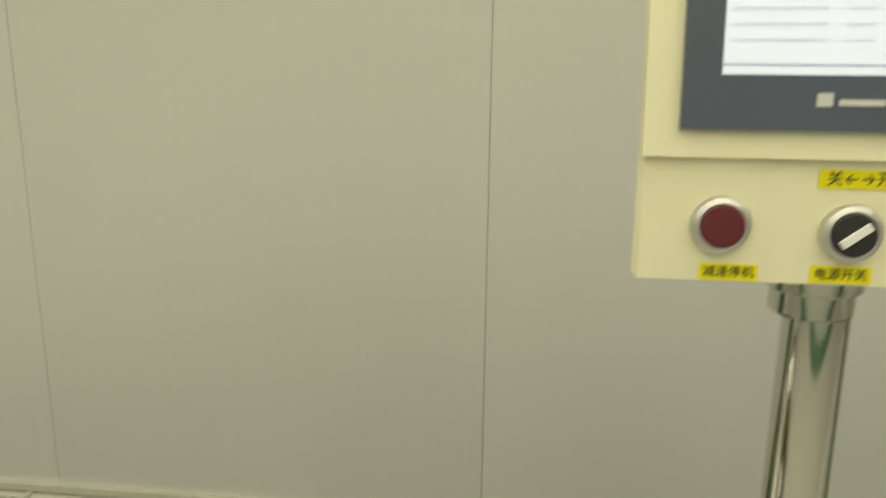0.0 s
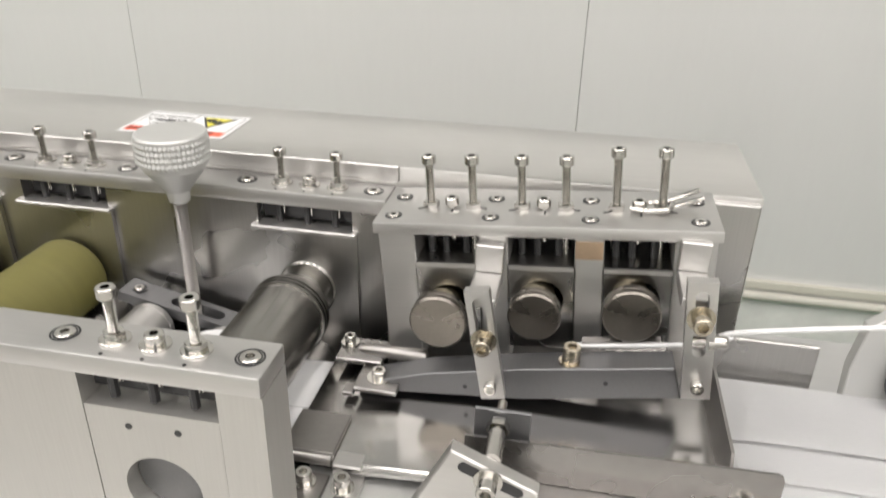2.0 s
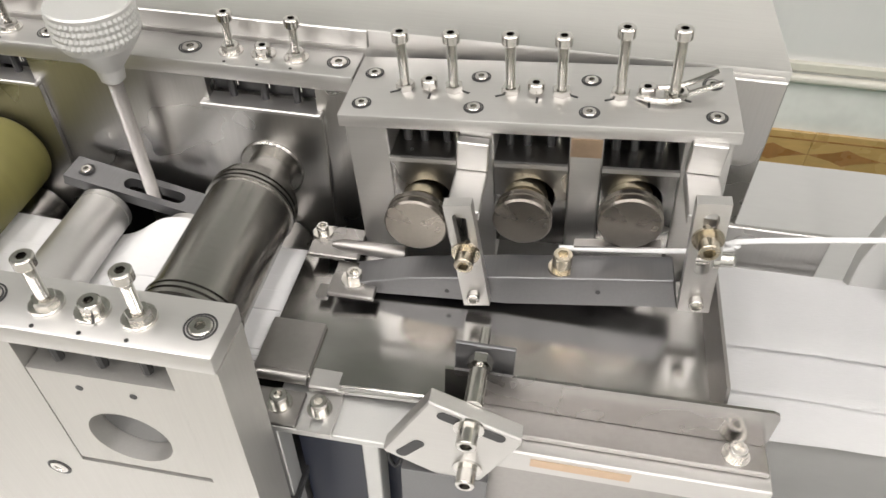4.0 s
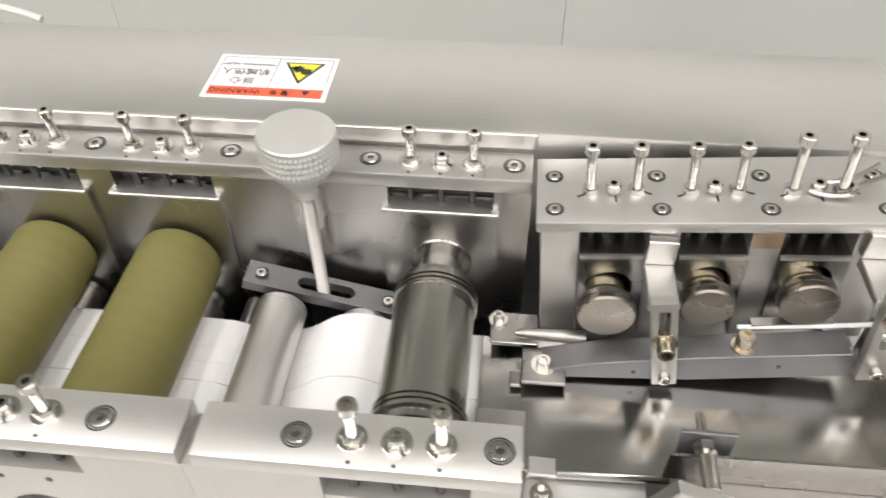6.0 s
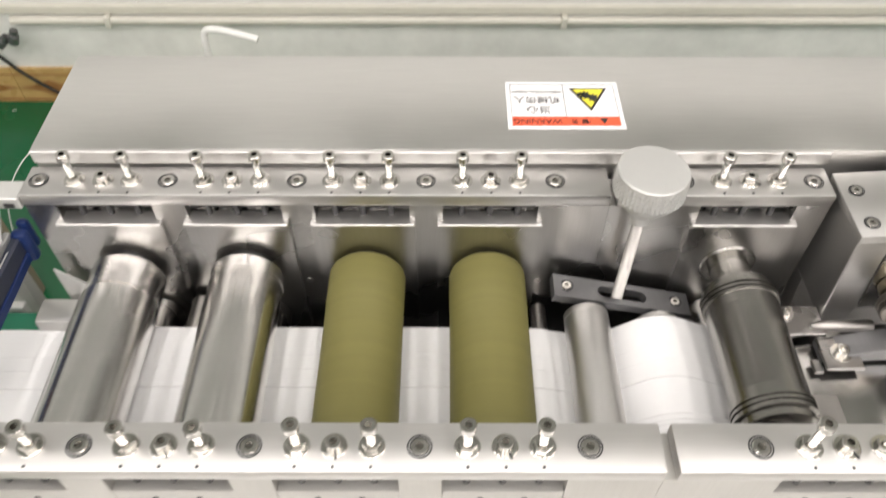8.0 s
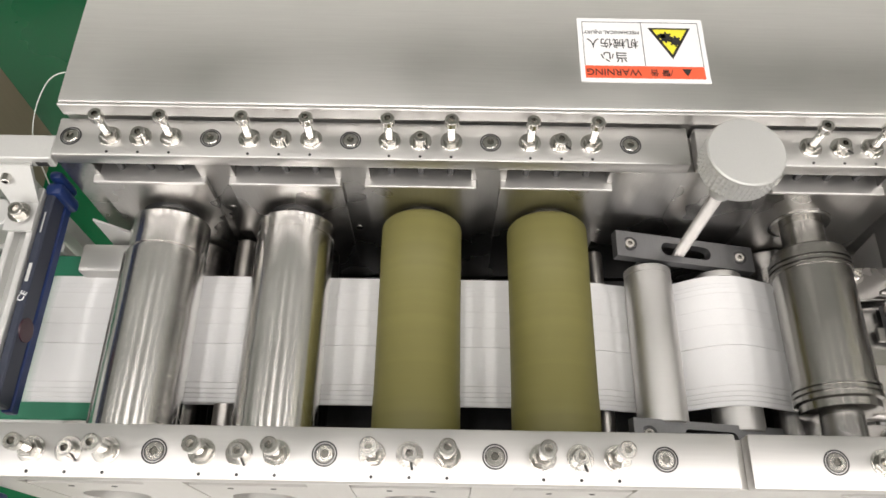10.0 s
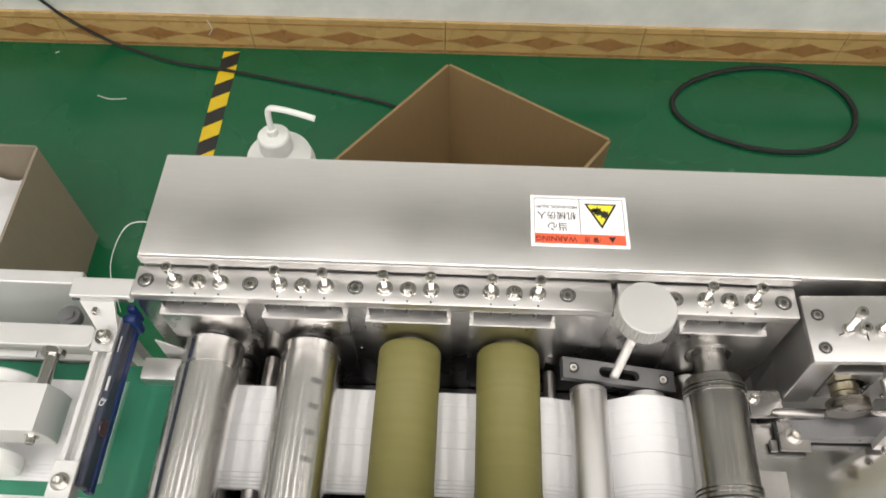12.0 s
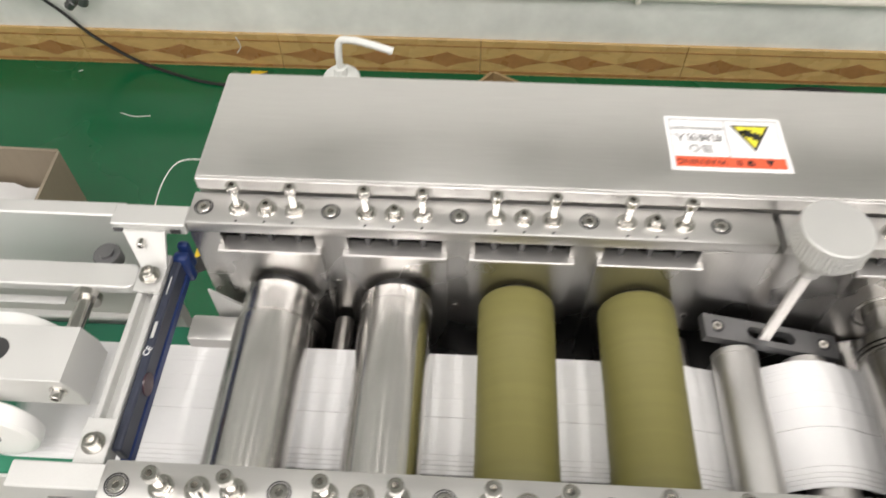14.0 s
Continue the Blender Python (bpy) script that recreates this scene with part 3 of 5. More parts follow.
# ---- rollers ----
SPIN = []


def roller(name, x, z, rings, mat, label, extra=None, group="", turns=1.0):
    """A roller along y, with its origin on the axle."""
    r = thing(name, (x, -0.0935, z), label, "roller", group)
    bm = bmesh.new()
    lathe(bm, [(rr, yy) for rr, yy in rings], (x, 0, z), "y", 48)
    part("body", bm, mat, r)
    bm = bmesh.new()
    lathe(bm, [(0.0105, -0.186), (0.0105, -0.163), (0.0125, -0.163), (0.0125, -0.016), (0.0105, -0.016), (0.0105, 0.004)], (x, 0, z), "y", 24)
    part("axle", bm, "steel_worn", r)
    if extra:
        extra(r, x, z)
    SPIN.append((r, turns))
    return r


def slots(r, x, z):
    rings_on(r, x, z)
    for k in range(4):
        y = -0.060 - 0.0215 * k
        part("vacuum_slot", boxes((x - 0.0022, x + 0.0022, y - 0.0024, y + 0.0024, z + 0.0250, z + 0.0258), bevel=0.0003), "cavity", r, "dark vacuum slot")


def flutes(r, x, z):
    rings_on(r, x, z)
    for k in range(3):
        a = 2 * math.pi * k / 3 + 0.5
        bm = boxes((-0.004, 0.004, -0.160, -0.048, 0.0254, 0.0266), bevel=0.0008)
        bmesh.ops.transform(bm, verts=bm.verts, matrix=Matrix.Translation((x, 0, z)) @ Matrix.Rotation(a, 4, "Y"))
        part("knife_bar", bm, "steel_worn", r, "ground knife bar")


def necks(r, x, z):
    bm = bmesh.new()
    lathe(bm, [(0.0150, -0.0184), (0.0166, -0.0182), (0.0166, -0.0170), (0.0150, -0.0168), (0.0150, -0.0160), (0.0166, -0.0158), (0.0166, -0.0142), (0.0150, -0.0138)], (x, 0, z), "y", 40)
    part("neck", bm, "brass", r, "yellowed bearing neck")


def rings_on(r, x, z):
    bm = bmesh.new()
    lathe(bm, [(0.0130, -0.0214), (0.0142, -0.0210), (0.0142, -0.0182), (0.0128, -0.0178), (0.0128, -0.0164), (0.0150, -0.0160), (0.0150, -0.0140), (0.0140, -0.0136)], (x, 0, z), "y", 40)
    part("neck", bm, "steel_worn", r, "worn steel neck with rings")


knife_roller = roller("knife_roller", STATION[0], AXLE_Z, [(0.0235, -0.166), (0.0245, -0.165), (0.0257, -0.163), (0.0257, -0.0475), (0.0240, -0.047), (0.0240, -0.0455), (0.0252, -0.045), (0.0252, -0.0225), (0.0245, -0.0215)], "steel", "ground stainless knife roller with a stepped collar", flutes)
vacuum_roller = roller("vacuum_roller", STATION[1], AXLE_Z, [(0.0245, -0.166), (0.0256, -0.165), (0.0256, -0.0335), (0.0251, -0.0333), (0.0251, -0.0322), (0.0256, -0.032), (0.0256, -0.0225), (0.0246, -0.0215)], "steel", "ground stainless roller with four vacuum slots", slots)
OLIVE_RINGS = [(0.0235, -0.1665), (0.0265, -0.1655), (0.0269, -0.163), (0.0269, -0.1390), (0.0267, -0.1385), (0.0267, -0.0530), (0.0269, -0.0525), (0.0269, -0.0235), (0.0262, -0.0212), (0.0245, -0.0192), (0.0225, -0.0184), (0.0120, -0.0182)]
olive_a = roller("rubber_roller", STATION[2], AXLE_Z, OLIVE_RINGS, "olive", "olive green rubber covered roller", necks, "rubber rollers")
olive_b = roller("rubber_roller", STATION[3], AXLE_Z, OLIVE_RINGS, "olive", "olive green rubber covered roller", necks, "rubber rollers", 1.003)


def collars(r, x, z):
    for y0, y1 in ((-0.018, -0.012),):
        bm = bmesh.new()
        lathe(bm, [(0.0185, y0), (0.0195, y0 + 0.001), (0.0195, y1 - 0.001), (0.0185, y1)], (x, 0, z), "y", 32)
        part("collar", bm, "steel_dark", r)


GROOVED_Z = 0.9540
GROOVED = [(0.015, -0.1475), (0.0215, -0.1465), (0.0232, -0.1455), (0.0232, -0.141), (0.0254, -0.140), (0.0254, -0.1375), (0.0232, -0.1372), (0.0232, -0.1362), (0.0254, -0.136), (0.0254, -0.134), (0.0232, -0.1338), (0.0232, -0.1328), (0.0254, -0.1326), (0.0254, -0.1312), (0.0241, -0.131)]
GROOVED += [(r, -0.187 - y) for r, y in reversed(GROOVED[1:])]
GROOVED[-1] = (0.0205, -0.0395)
grooved_roller = roller("grooved_roller", STATION[4] + 0.0005, GROOVED_Z, GROOVED, "steel_dark", "dark polished steel roller with grooved ends", collars, "", 1.008)
bm = bmesh.new()
x5 = STATION[4]
lathe(bm, [(0.0136, -0.0395), (0.0136, -0.0135)], (x5 + 0.0005, 0, GROOVED_Z), "y", 32)
part("journal", bm, "steel_dark", grooved_roller)
# fine ribs over a sector of the grooved roller
bm = bmesh.new()
RIB_FROM, RIB_TO = radians(-48), radians(-6)
for k in range(42):
    y = -0.064 - k * 0.00145
    arc = [RIB_FROM + (RIB_TO - RIB_FROM) * i / 10 for i in range(11)]
    rows = [[bm.verts.new((x5 + 0.0005 + r * math.sin(a), yy, GROOVED_Z + r * math.cos(a))) for r, yy in ((0.0239, y - 0.00042), (0.0245, y), (0.0239, y + 0.00042))] for a in arc]
    for p, q in zip(rows, rows[1:]):
        bm.faces.new((p[0], q[0], q[1], p[1]))
        bm.faces.new((p[1], q[1], q[2], p[2]))
tagged(part("ribbed_patch", bm, "steel_dark", grooved_roller), "patch of fine engraved ribs", kind="stuff")
# lower counter rollers
for k, (x, r) in enumerate(((STATION[0] + 0.004, 0.022), (STATION[1] + 0.001, 0.022), (STATION[2], 0.022), (STATION[3], 0.022), (0.083, 0.006), (0.2125, 0.022), (-0.170, 0.007))):
    z = 0.9172 - r - (0.0095 if x == 0.083 else 0.0)
    lower = thing("lower_roller", (x, -0.0935, z), "dull steel counter roller under the fabric", "roller", "lower rollers")
    bm = bmesh.new()
    lathe(bm, [(r * 0.9, -0.170), (r, -0.168), (r, -0.019), (r * 0.9, -0.017)], (x, 0, z), "y", 24)
    part("body", bm, "steel_worn" if r > 0.02 else "satin", lower)
    SPIN.append((lower, -0.0262 / r if r > 0.02 else -1.0))

# ---- dancer with knurled knob ----
plate = thing("dancer_lever", (0.139, -0.03, 0.934), "dark grey anodised lever with a long slot", "machine lever")
for yc, name in ((-0.030, "lever"), (-0.158, "lever")):
    bm = bmesh.new()
    holed(bm, (-0.052, 0.052, -0.0095, 0.0095), (0.0, 0.0, -0.014, 0.0048), -0.0035, 0.0035, "z", 32)
    bmesh.ops.transform(bm, verts=bm.verts, matrix=Matrix.Translation((0.139, yc, 0.9325)) @ Matrix.Rotation(radians(13.5), 4, "Y"))
    lever = part(name, bm, "anod", plate)
    for s in (-1, 1):
        x, z = 0.139 + s * 0.0405, 0.9365 - s * 0.0097
        b = placed("lever_screw", SUNK_SMALL, lever, (x, yc, z + 0.0004))
        placed("counterbore", BORE_SMALL, b, (x, yc, z))
dancers = []
for x, z, r, y0, y1, name, lab in ((0.1130, 0.9285, 0.0158, -0.150, -0.0425, "dancer_roller", "plain aluminium dancer roller"), (0.1655, 0.9165, 0.0160, -0.152, -0.041, "dancer_roller", "plain aluminium dancer roller under the fabric")):
    d = thing(name, (x, -0.0935, z), lab, "roller", "dancer rollers")
    bm = bmesh.new()
    lathe(bm, [(r * 0.5, y0), (r - 0.0008, y0 + 0.0002), (r, y0 + 0.001), (r, y1 - 0.006), (r - 0.0005, y1 - 0.0058), (r - 0.0005, y1 - 0.0052), (r, y1 - 0.005), (r, y1 - 0.001), (r - 0.0008, y1 - 0.0002), (r * 0.5, y1)], (x, 0, z), "y", 40)
    part("body", bm, "alu", d)
    bm = bmesh.new()
    lathe(bm, [(0.004, -0.156), (0.004, -0.0365)], (x, 0, z), "y", 12)
    part("pin", bm, "anod", d)
    SPIN.append((d, -0.0262 / r if x > 0.15 else 0.0262 / r))

KX, KY = 0.137, -0.0285
knob = thing("adjusting_knob", (KX, KY, 0.93), "aluminium adjusting knob with knurled rim on a threaded rod", "knob")
bm = bmesh.new()
lathe(bm, [(0.0045, 1.012), (0.0065, 1.014), (0.0075, 1.021), (0.0195, 1.037), (0.0198, 1.040)], (KX, KY, 0), n=48, caps=True)
part("cone", bm, "alu_white", knob)
bm = bmesh.new()
n, rows_up = 96, 9
rims = [[bm.verts.new((KX + r * math.cos(2 * math.pi * i / n), KY + r * math.sin(2 * math.pi * i / n), 1.0404 + (1.0556 - 1.0404) * j / (rows_up - 1))) for i in range(n) for r in ((0.0225 if i % 2 and j % 2 else 0.0213),)] for j in range(rows_up)]
for lo, hi in zip(rims, rims[1:]):
    for i in range(n):
        k = (i + 1) % n
        bm.faces.new((lo[i], lo[k], hi[k], hi[i]))
part("knurling", bm, "alu_white", knob, "diamond knurled rim")
bm = bmesh.new()
lathe(bm, [(0.0198, 1.0398), (0.0213, 1.0402), (0.0213, 1.0555), (0.0216, 1.0558), (0.0216, 1.0575), (0.0208, 1.0585)], (KX, KY, 0), n=48)
part("head", bm, "alu_white", knob)
bm = bmesh.new()
rings = []
z = 0.925
while z < 1.013:
    rings += [(0.0033, z), (0.0041, z + 0.0006)]
    z += 0.0012
lathe(bm, rings, (KX, KY, 0), n=16)
part("threaded_rod", bm, "satin", knob)

# ---- fabric web ----
STEPS = [(-0.0465, 0.0), (-0.0498, 0.0007), (-0.0528, 0.0013), (-0.0558, 0.0019), (-0.0600, 0.0024), (-0.0715, 0.0027), (-0.0830, 0.0029), (-0.0970, 0.0022), (-0.1235, 0.0019), (-0.1275, 0.0015), (-0.1305, 0.0010), (-0.1335, 0.0005), (-0.1365, 0.0)]


def folded_strip(line, steps, low=-0.0008):
    """Folded fabric: stepped layers over its width, swept along a line of (x, z)."""
    bm = bmesh.new()
    prof = [(steps[0][0], low)]
    for (y0, h0), (y1, h1) in zip(steps, steps[1:]):
        prof += [(y0, h0), (y1 + 0.0004, h0), (y1 + 0.0001, max(low + 0.0002, min(h0, h1) - 0.0003))]
    prof += [(steps[-1][0], steps[-2][1]), (steps[-1][0], low)]
    rows = [[bm.verts.new((x, y, z + hh)) for y, hh in prof] for x, z in line]
    for a, b in zip(rows, rows[1:]):
        for i in range(len(prof)):
            j = (i + 1) % len(prof)
            bm.faces.new((a[i], a[j], b[j], b[i]))
    bm.faces.new(rows[0])
    bm.faces.new(list(reversed(rows[-1])))
    bmesh.ops.recalc_face_normals(bm, faces=bm.faces)
    return bm


WEB_Z = AXLE_Z - 0.0285
web_line = [(p[0], p[2]) for p in bend([(STATION[0], 0, WEB_Z), (-0.10, 0, WEB_Z), (0.06, 0, WEB_Z), (0.092, 0, 0.9130), (0.113, 0, 0.9098), (0.130, 0, 0.9150), (0.150, 0, 0.9292), (0.1655, 0, 0.9328), (0.178, 0, 0.9305), (0.198, 0, 0.9215), (0.214, 0, 0.9185), (0.240, 0, 0.9192), (0.254, 0, 0.9194)], 8)]
web = thing("fabric_web", (0, -0.09, WEB_Z), "white folded nonwoven fabric web running under rollers", "fabric")
part("bottom_layer", folded_strip(web_line, [(-0.0465, 0.0), (-0.1365, 0.0)]), "fabric", web)
part("rear_fold", folded_strip(web_line, STEPS[1:8], 0.0001), "fabric", web, "stepped rear fold layers")
part("front_fold", folded_strip(web_line, STEPS[7:12] + [(-0.1362, 0.0)], 0.0001), "fabric", web, "stepped front fold layers")

# ---- conveyor with cut packs ----
CONV_Z = 0.9125
conveyor = thing("conveyor", (-0.75, -0.09, 0.785), "narrow green belt conveyor beside the rollers", "conveyor")
part("belt", boxes((-1.25, -0.235, -0.148, -0.0300, CONV_Z - 0.002, CONV_Z), bevel=0.0008), "belt", conveyor, "green belt")
part("bed", boxes((-1.24, -0.245, -0.150, -0.036, 0.86, CONV_Z - 0.0022)), "alu_white", conveyor)
bm = bmesh.new()
lathe(bm, [(0.0165, -0.170), (0.017, -0.169), (0.017, -0.150), (0.0165, -0.149)], (-0.262, 0, CONV_Z - 0.012), "y", 32)
part("end_roller", bm, "alu", conveyor)
part("side_rail", boxes((-1.25, -0.30, -0.0285, -0.022, 0.86, 0.916), bevel=0.001), "alu_white", conveyor)
part("leg", boxes((-1.22, -1.16, -0.14, -0.05, 0.0, 0.86), bevel=0.002), "alu_white", conveyor)
PIECE = 0.158
ENDS = [(-PIECE / 2, 0.0), (PIECE / 2, 0.0)]
pack_mesh = finish(folded_strip(ENDS, [(-0.0465, 0.0), (-0.1365, 0.0)]), "pack", M["fabric"])
rear_mesh = finish(folded_strip(ENDS, STEPS[1:8], 0.0001), "rear_fold", M["fabric"])
front_mesh = finish(folded_strip(ENDS, STEPS[7:12] + [(-0.1362, 0.0)], 0.0001), "front_fold", M["fabric"])
PACKS = []
for k in range(6):
    pk = tagged(new("fabric_pack", pack_mesh), "cut pack of folded white fabric on the conveyor", "fabric", "cut packs")
    BASE[pk.name] = Vector((0, 0, 0))
    placed("rear_fold", rear_mesh, pk, (0, 0, 0))
    placed("front_fold", front_mesh, pk, (0, 0, 0))
    PACKS.append(pk)

# ---- pressing unit on the infeed side, tilted a little ----
TILT = 4.5
PIV = (0.268, -0.02, 1.0185)
RISE = 0.0035


def unit_thing(name, label, category, group=""):
    ob = thing(name, PIV, label, category, group, tilt=TILT)
    ob.location.z += RISE
    return ob


unit = unit_thing("press_block", "aluminium press block with six tall adjusting screws", "machine block")
UB, UF = 0.006, -0.050
PX = (0.310, 0.3635, 0.4165)
bm = boxes((0.268, 0.459, UF, UB, 1.0115, 1.0185), bevel=0.0008, segments=2)
part("cap_plate", bm, "alu", unit)
for a, b in ((0.270, 0.2915), (0.3285, 0.3450), (0.3820, 0.3980), (0.4350, 0.457)):
    part("pillar", boxes((a, b, UF + 0.003, UB - 0.001, 0.9252, 1.0113), bevel=0.0007), "alu", unit)
part("foot", boxes((0.270, 0.457, -0.010, UB - 0.001, 0.86, 0.925)), "alu", unit)
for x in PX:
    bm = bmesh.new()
    # shade of the block's slot as a dark box, with screw ends
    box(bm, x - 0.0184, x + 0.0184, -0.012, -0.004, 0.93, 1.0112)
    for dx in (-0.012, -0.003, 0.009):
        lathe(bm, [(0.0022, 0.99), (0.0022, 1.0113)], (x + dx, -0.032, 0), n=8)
    part("slot_shade", bm, "cavity", unit, "slot shade put into the colour, with screw ends")
for x, hz in zip(PX, (0.9665, 0.9715, 0.9735)):
    bm = bmesh.new()
    holed(bm, (x - 0.0182, x + 0.0182, 0.94, 0.9935), (x, hz, 0.0, 0.0128), UF + 0.002, -0.013)
    b = part("bearing_block", bm, "plate", unit)
    part("ledge", boxes((x - 0.0182, x + 0.0182, UF, UF + 0.002, 0.9915, 0.994)), "alu", b)
for x, s in ((PX[0], 0.0125), (PX[1], 0.0125), (PX[2], 0.0125)):
    for k, dx in enumerate((-s, s)):
        sc = placed("adjusting_screw", TALLEST if x == PX[2] else TALL, unit, (x + dx, -0.024, 1.0185 + 0.002), turn=dx * 90)
        placed("nut", NUT, sc, (x + dx, -0.024, 1.0186), turn=dx * 50)
        placed("paint_mark", MARK, sc, (x + dx + 0.001, -0.0300, 1.0184), "black paint mark")
    sc = placed("holding_screw", SHORT, unit, (x, -0.024, 1.0186))
    placed("paint_mark", MARK, sc, (x + 0.001, -0.0305, 1.0184), "black paint mark")
for x, y in ((0.278, -0.039), (0.3345, -0.039), (0.390, -0.039), (0.448, -0.039), (0.278, -0.011), (0.3345, -0.011), (0.390, -0.011), (0.448, -0.011)):
    sc = placed("cap_screw", SUNK_SMALL, unit, (x, y, 1.0188))
    placed("counterbore", BORE_SMALL, sc, (x, y, 1.0184))
# thin patch that paints a warm reflection on the pillar
part("glint_mark", boxes((0.3825, 0.3975, UF + 0.0022, UF + 0.0029, 0.9985, 1.009)), "warm_glint", unit, "warm orange reflection painted on the pillar")

for x, cz, yf, r in ((0.3110, 0.9730, -0.0705, 0.0165), (0.3645, 0.9825, -0.0680, 0.0148), (0.4165, 0.9890, -0.0670, 0.0158)):
    d = thing("press_roller", (x, yf, cz), "small dark steel press roller with a brass coloured neck", "roller", "press rollers")
    bm = bmesh.new()
    lathe(bm, [(0.004, yf), (r - 0.0010, yf), (r, yf + 0.0010), (r, yf + 0.0040), (r - 0.0006, yf + 0.0043), (r - 0.0006, yf + 0.0052), (r, yf + 0.0055), (r, yf + 0.0085), (r - 0.0010, yf + 0.0095), (0.006, yf + 0.0095)], (x, 0, cz), "y", 40)
    part("disc", bm, "press", d)
    bm = bmesh.new()
    lathe(bm, [(0.0098, yf + 0.0095), (0.0098, yf + 0.0150), (0.0112, yf + 0.0155), (0.0112, yf + 0.0215), (0.0098, yf + 0.0220), (0.0098, -0.030)], (x, 0, cz), "y", 32)
    part("neck", bm, "brass", d, "yellowed bearing neck")

beam = thing("press_beam", (0.36, -0.075, 0.926), "grey steel beam under the press rollers", "machine beam")
bm = bmesh.new()
prism(bm, [(0.4462, 0.9523), (0.4404, 0.9711), (0.3592, 0.9576), (0.3092, 0.9472), (0.2922, 0.9418), (0.2690, 0.9340), (0.2670, 0.9295), (0.3616, 0.9378)], -0.0830, -0.0660, bevel=0.0005)
part("bar", bm, "anod", beam)
bm = bmesh.new()
prism(bm, [(0.392, 0.9640), (0.434, 0.9711), (0.434, 0.9755), (0.392, 0.9690)], -0.0655, -0.0600)
part("rear_strip", bm, "satin", beam)
bm = bmesh.new()
lathe(bm, [(0.0066, 0.9612), (0.0066, 0.9630), (0.0049, 0.9630), (0.0049, 0.9715), (0.0045, 0.9722), (0.0026, 0.9722), (0.0025, 0.969)], (0.3870, -0.0755, 0), n=24, hexes=(5, 6))
part("bolt", bm, "bolt_warm", beam, "yellowed socket bolt")
for x, z in ((0.4065, 0.9560), (0.330, 0.9415)):
    bm = bmesh.new()
    lathe(bm, [(0.0013, -0.0833), (0.0013, -0.0828)], (x, 0, z), "y", 12)
    part("dowel_hole", bm, "cavity", beam, "small dark hole")


def bolt_y(bm, x, y, z, r, hgt, washer=True):
    """A socket bolt with its head towards -y."""
    rings = [(r * 0.6, 0.006), (r * 0.6, 0.0)] + ([(r * 1.5, 0.0), (r * 1.5, -0.0012)] if washer else []) + [(r, -0.0012), (r, -hgt + 0.0005), (r * 0.9, -hgt), (r * 0.55, -hgt), (r * 0.52, -hgt * 0.5)]
    lathe(bm, rings, (x, y, z), "y", 24, hexes=(len(rings) - 2, len(rings) - 1))


def holder_arm(top, bottom, width, leg_x, leg_z, bolt_down, slot_down, slot_half):
    """A slotted plate that leans from top to bottom (x, z of its left edge), carried by an angled leg on the block's front."""
    arm = thing("holder_arm", (top[0], -0.086, bottom[1]), "slotted aluminium holder arm with two bolts", "machine arm", "holder arms")
    length = math.hypot(bottom[0] - top[0], top[1] - bottom[1])
    turn = Matrix.Translation((top[0], 0, top[1])) @ Matrix.Rotation(-math.atan2(bottom[0] - top[0], top[1] - bottom[1]), 4, "Y")
    bm = bmesh.new()
    holed(bm, (0, width, -length, 0), (width / 2, -slot_down, slot_half, 0.0033), -0.089, -0.0832)
    bmesh.ops.transform(bm, verts=bm.verts, matrix=turn)
    part("slotted_plate", bm, "alu", arm)
    x0, x1 = leg_x
    part("leg", boxes((x0, x1, -0.0830, -0.0515, leg_z - 0.0055, leg_z), bevel=0.0006), "alu", arm)
    part("back_leg", boxes((x0, x1, -0.0535, -0.0475, leg_z + 0.0002, leg_z + 0.0170), bevel=0.0006), "alu", arm)
    for down, r, hgt in ((bolt_down, 0.0047, 0.0095), (length - 0.0095, 0.0034, 0.0055)):
        p = turn @ Vector((width / 2, 0, -down))
        bm = bmesh.new()
        bolt_y(bm, p.x, -0.089, p.z, r, hgt, hgt > 0.006)
        part("bolt", bm, "screw" if hgt < 0.006 else "bolt_warm", arm, "" if hgt < 0.006 else "yellowed socket bolt")


holder_arm((0.3280, 1.0060), (0.3402, 0.9390), 0.0134, (0.3285, 0.3445), 0.9995, 0.0300, 0.0200, 0.0120)
holder_arm((0.4380, 1.0255), (0.4450, 0.9570), 0.0146, (0.4375, 0.4535), 1.0135, 0.0200, 0.0240, 0.0155)

# cotter pin and wire lying on the block
bm = bmesh.new()
for pts in ([(0.412, -0.026, 1.0205), (0.420, -0.031, 1.0215), (0.431, -0.031, 1.0225), (0.434, -0.024, 1.0228), (0.428, -0.018, 1.0215)], [(0.426, -0.030, 1.0215), (0.438, -0.024, 1.0225), (0.451, -0.018, 1.024)], [(0.416, -0.019, 1.0205), (0.431, -0.021, 1.0235), (0.449, -0.011, 1.026)]):
    tube(bm, bend(pts), 0.0015, 8)
pin = unit_thing("cotter_pin", "bent steel cotter pin hooked round a screw", "pin")
part("wire", bm, "screw", pin)

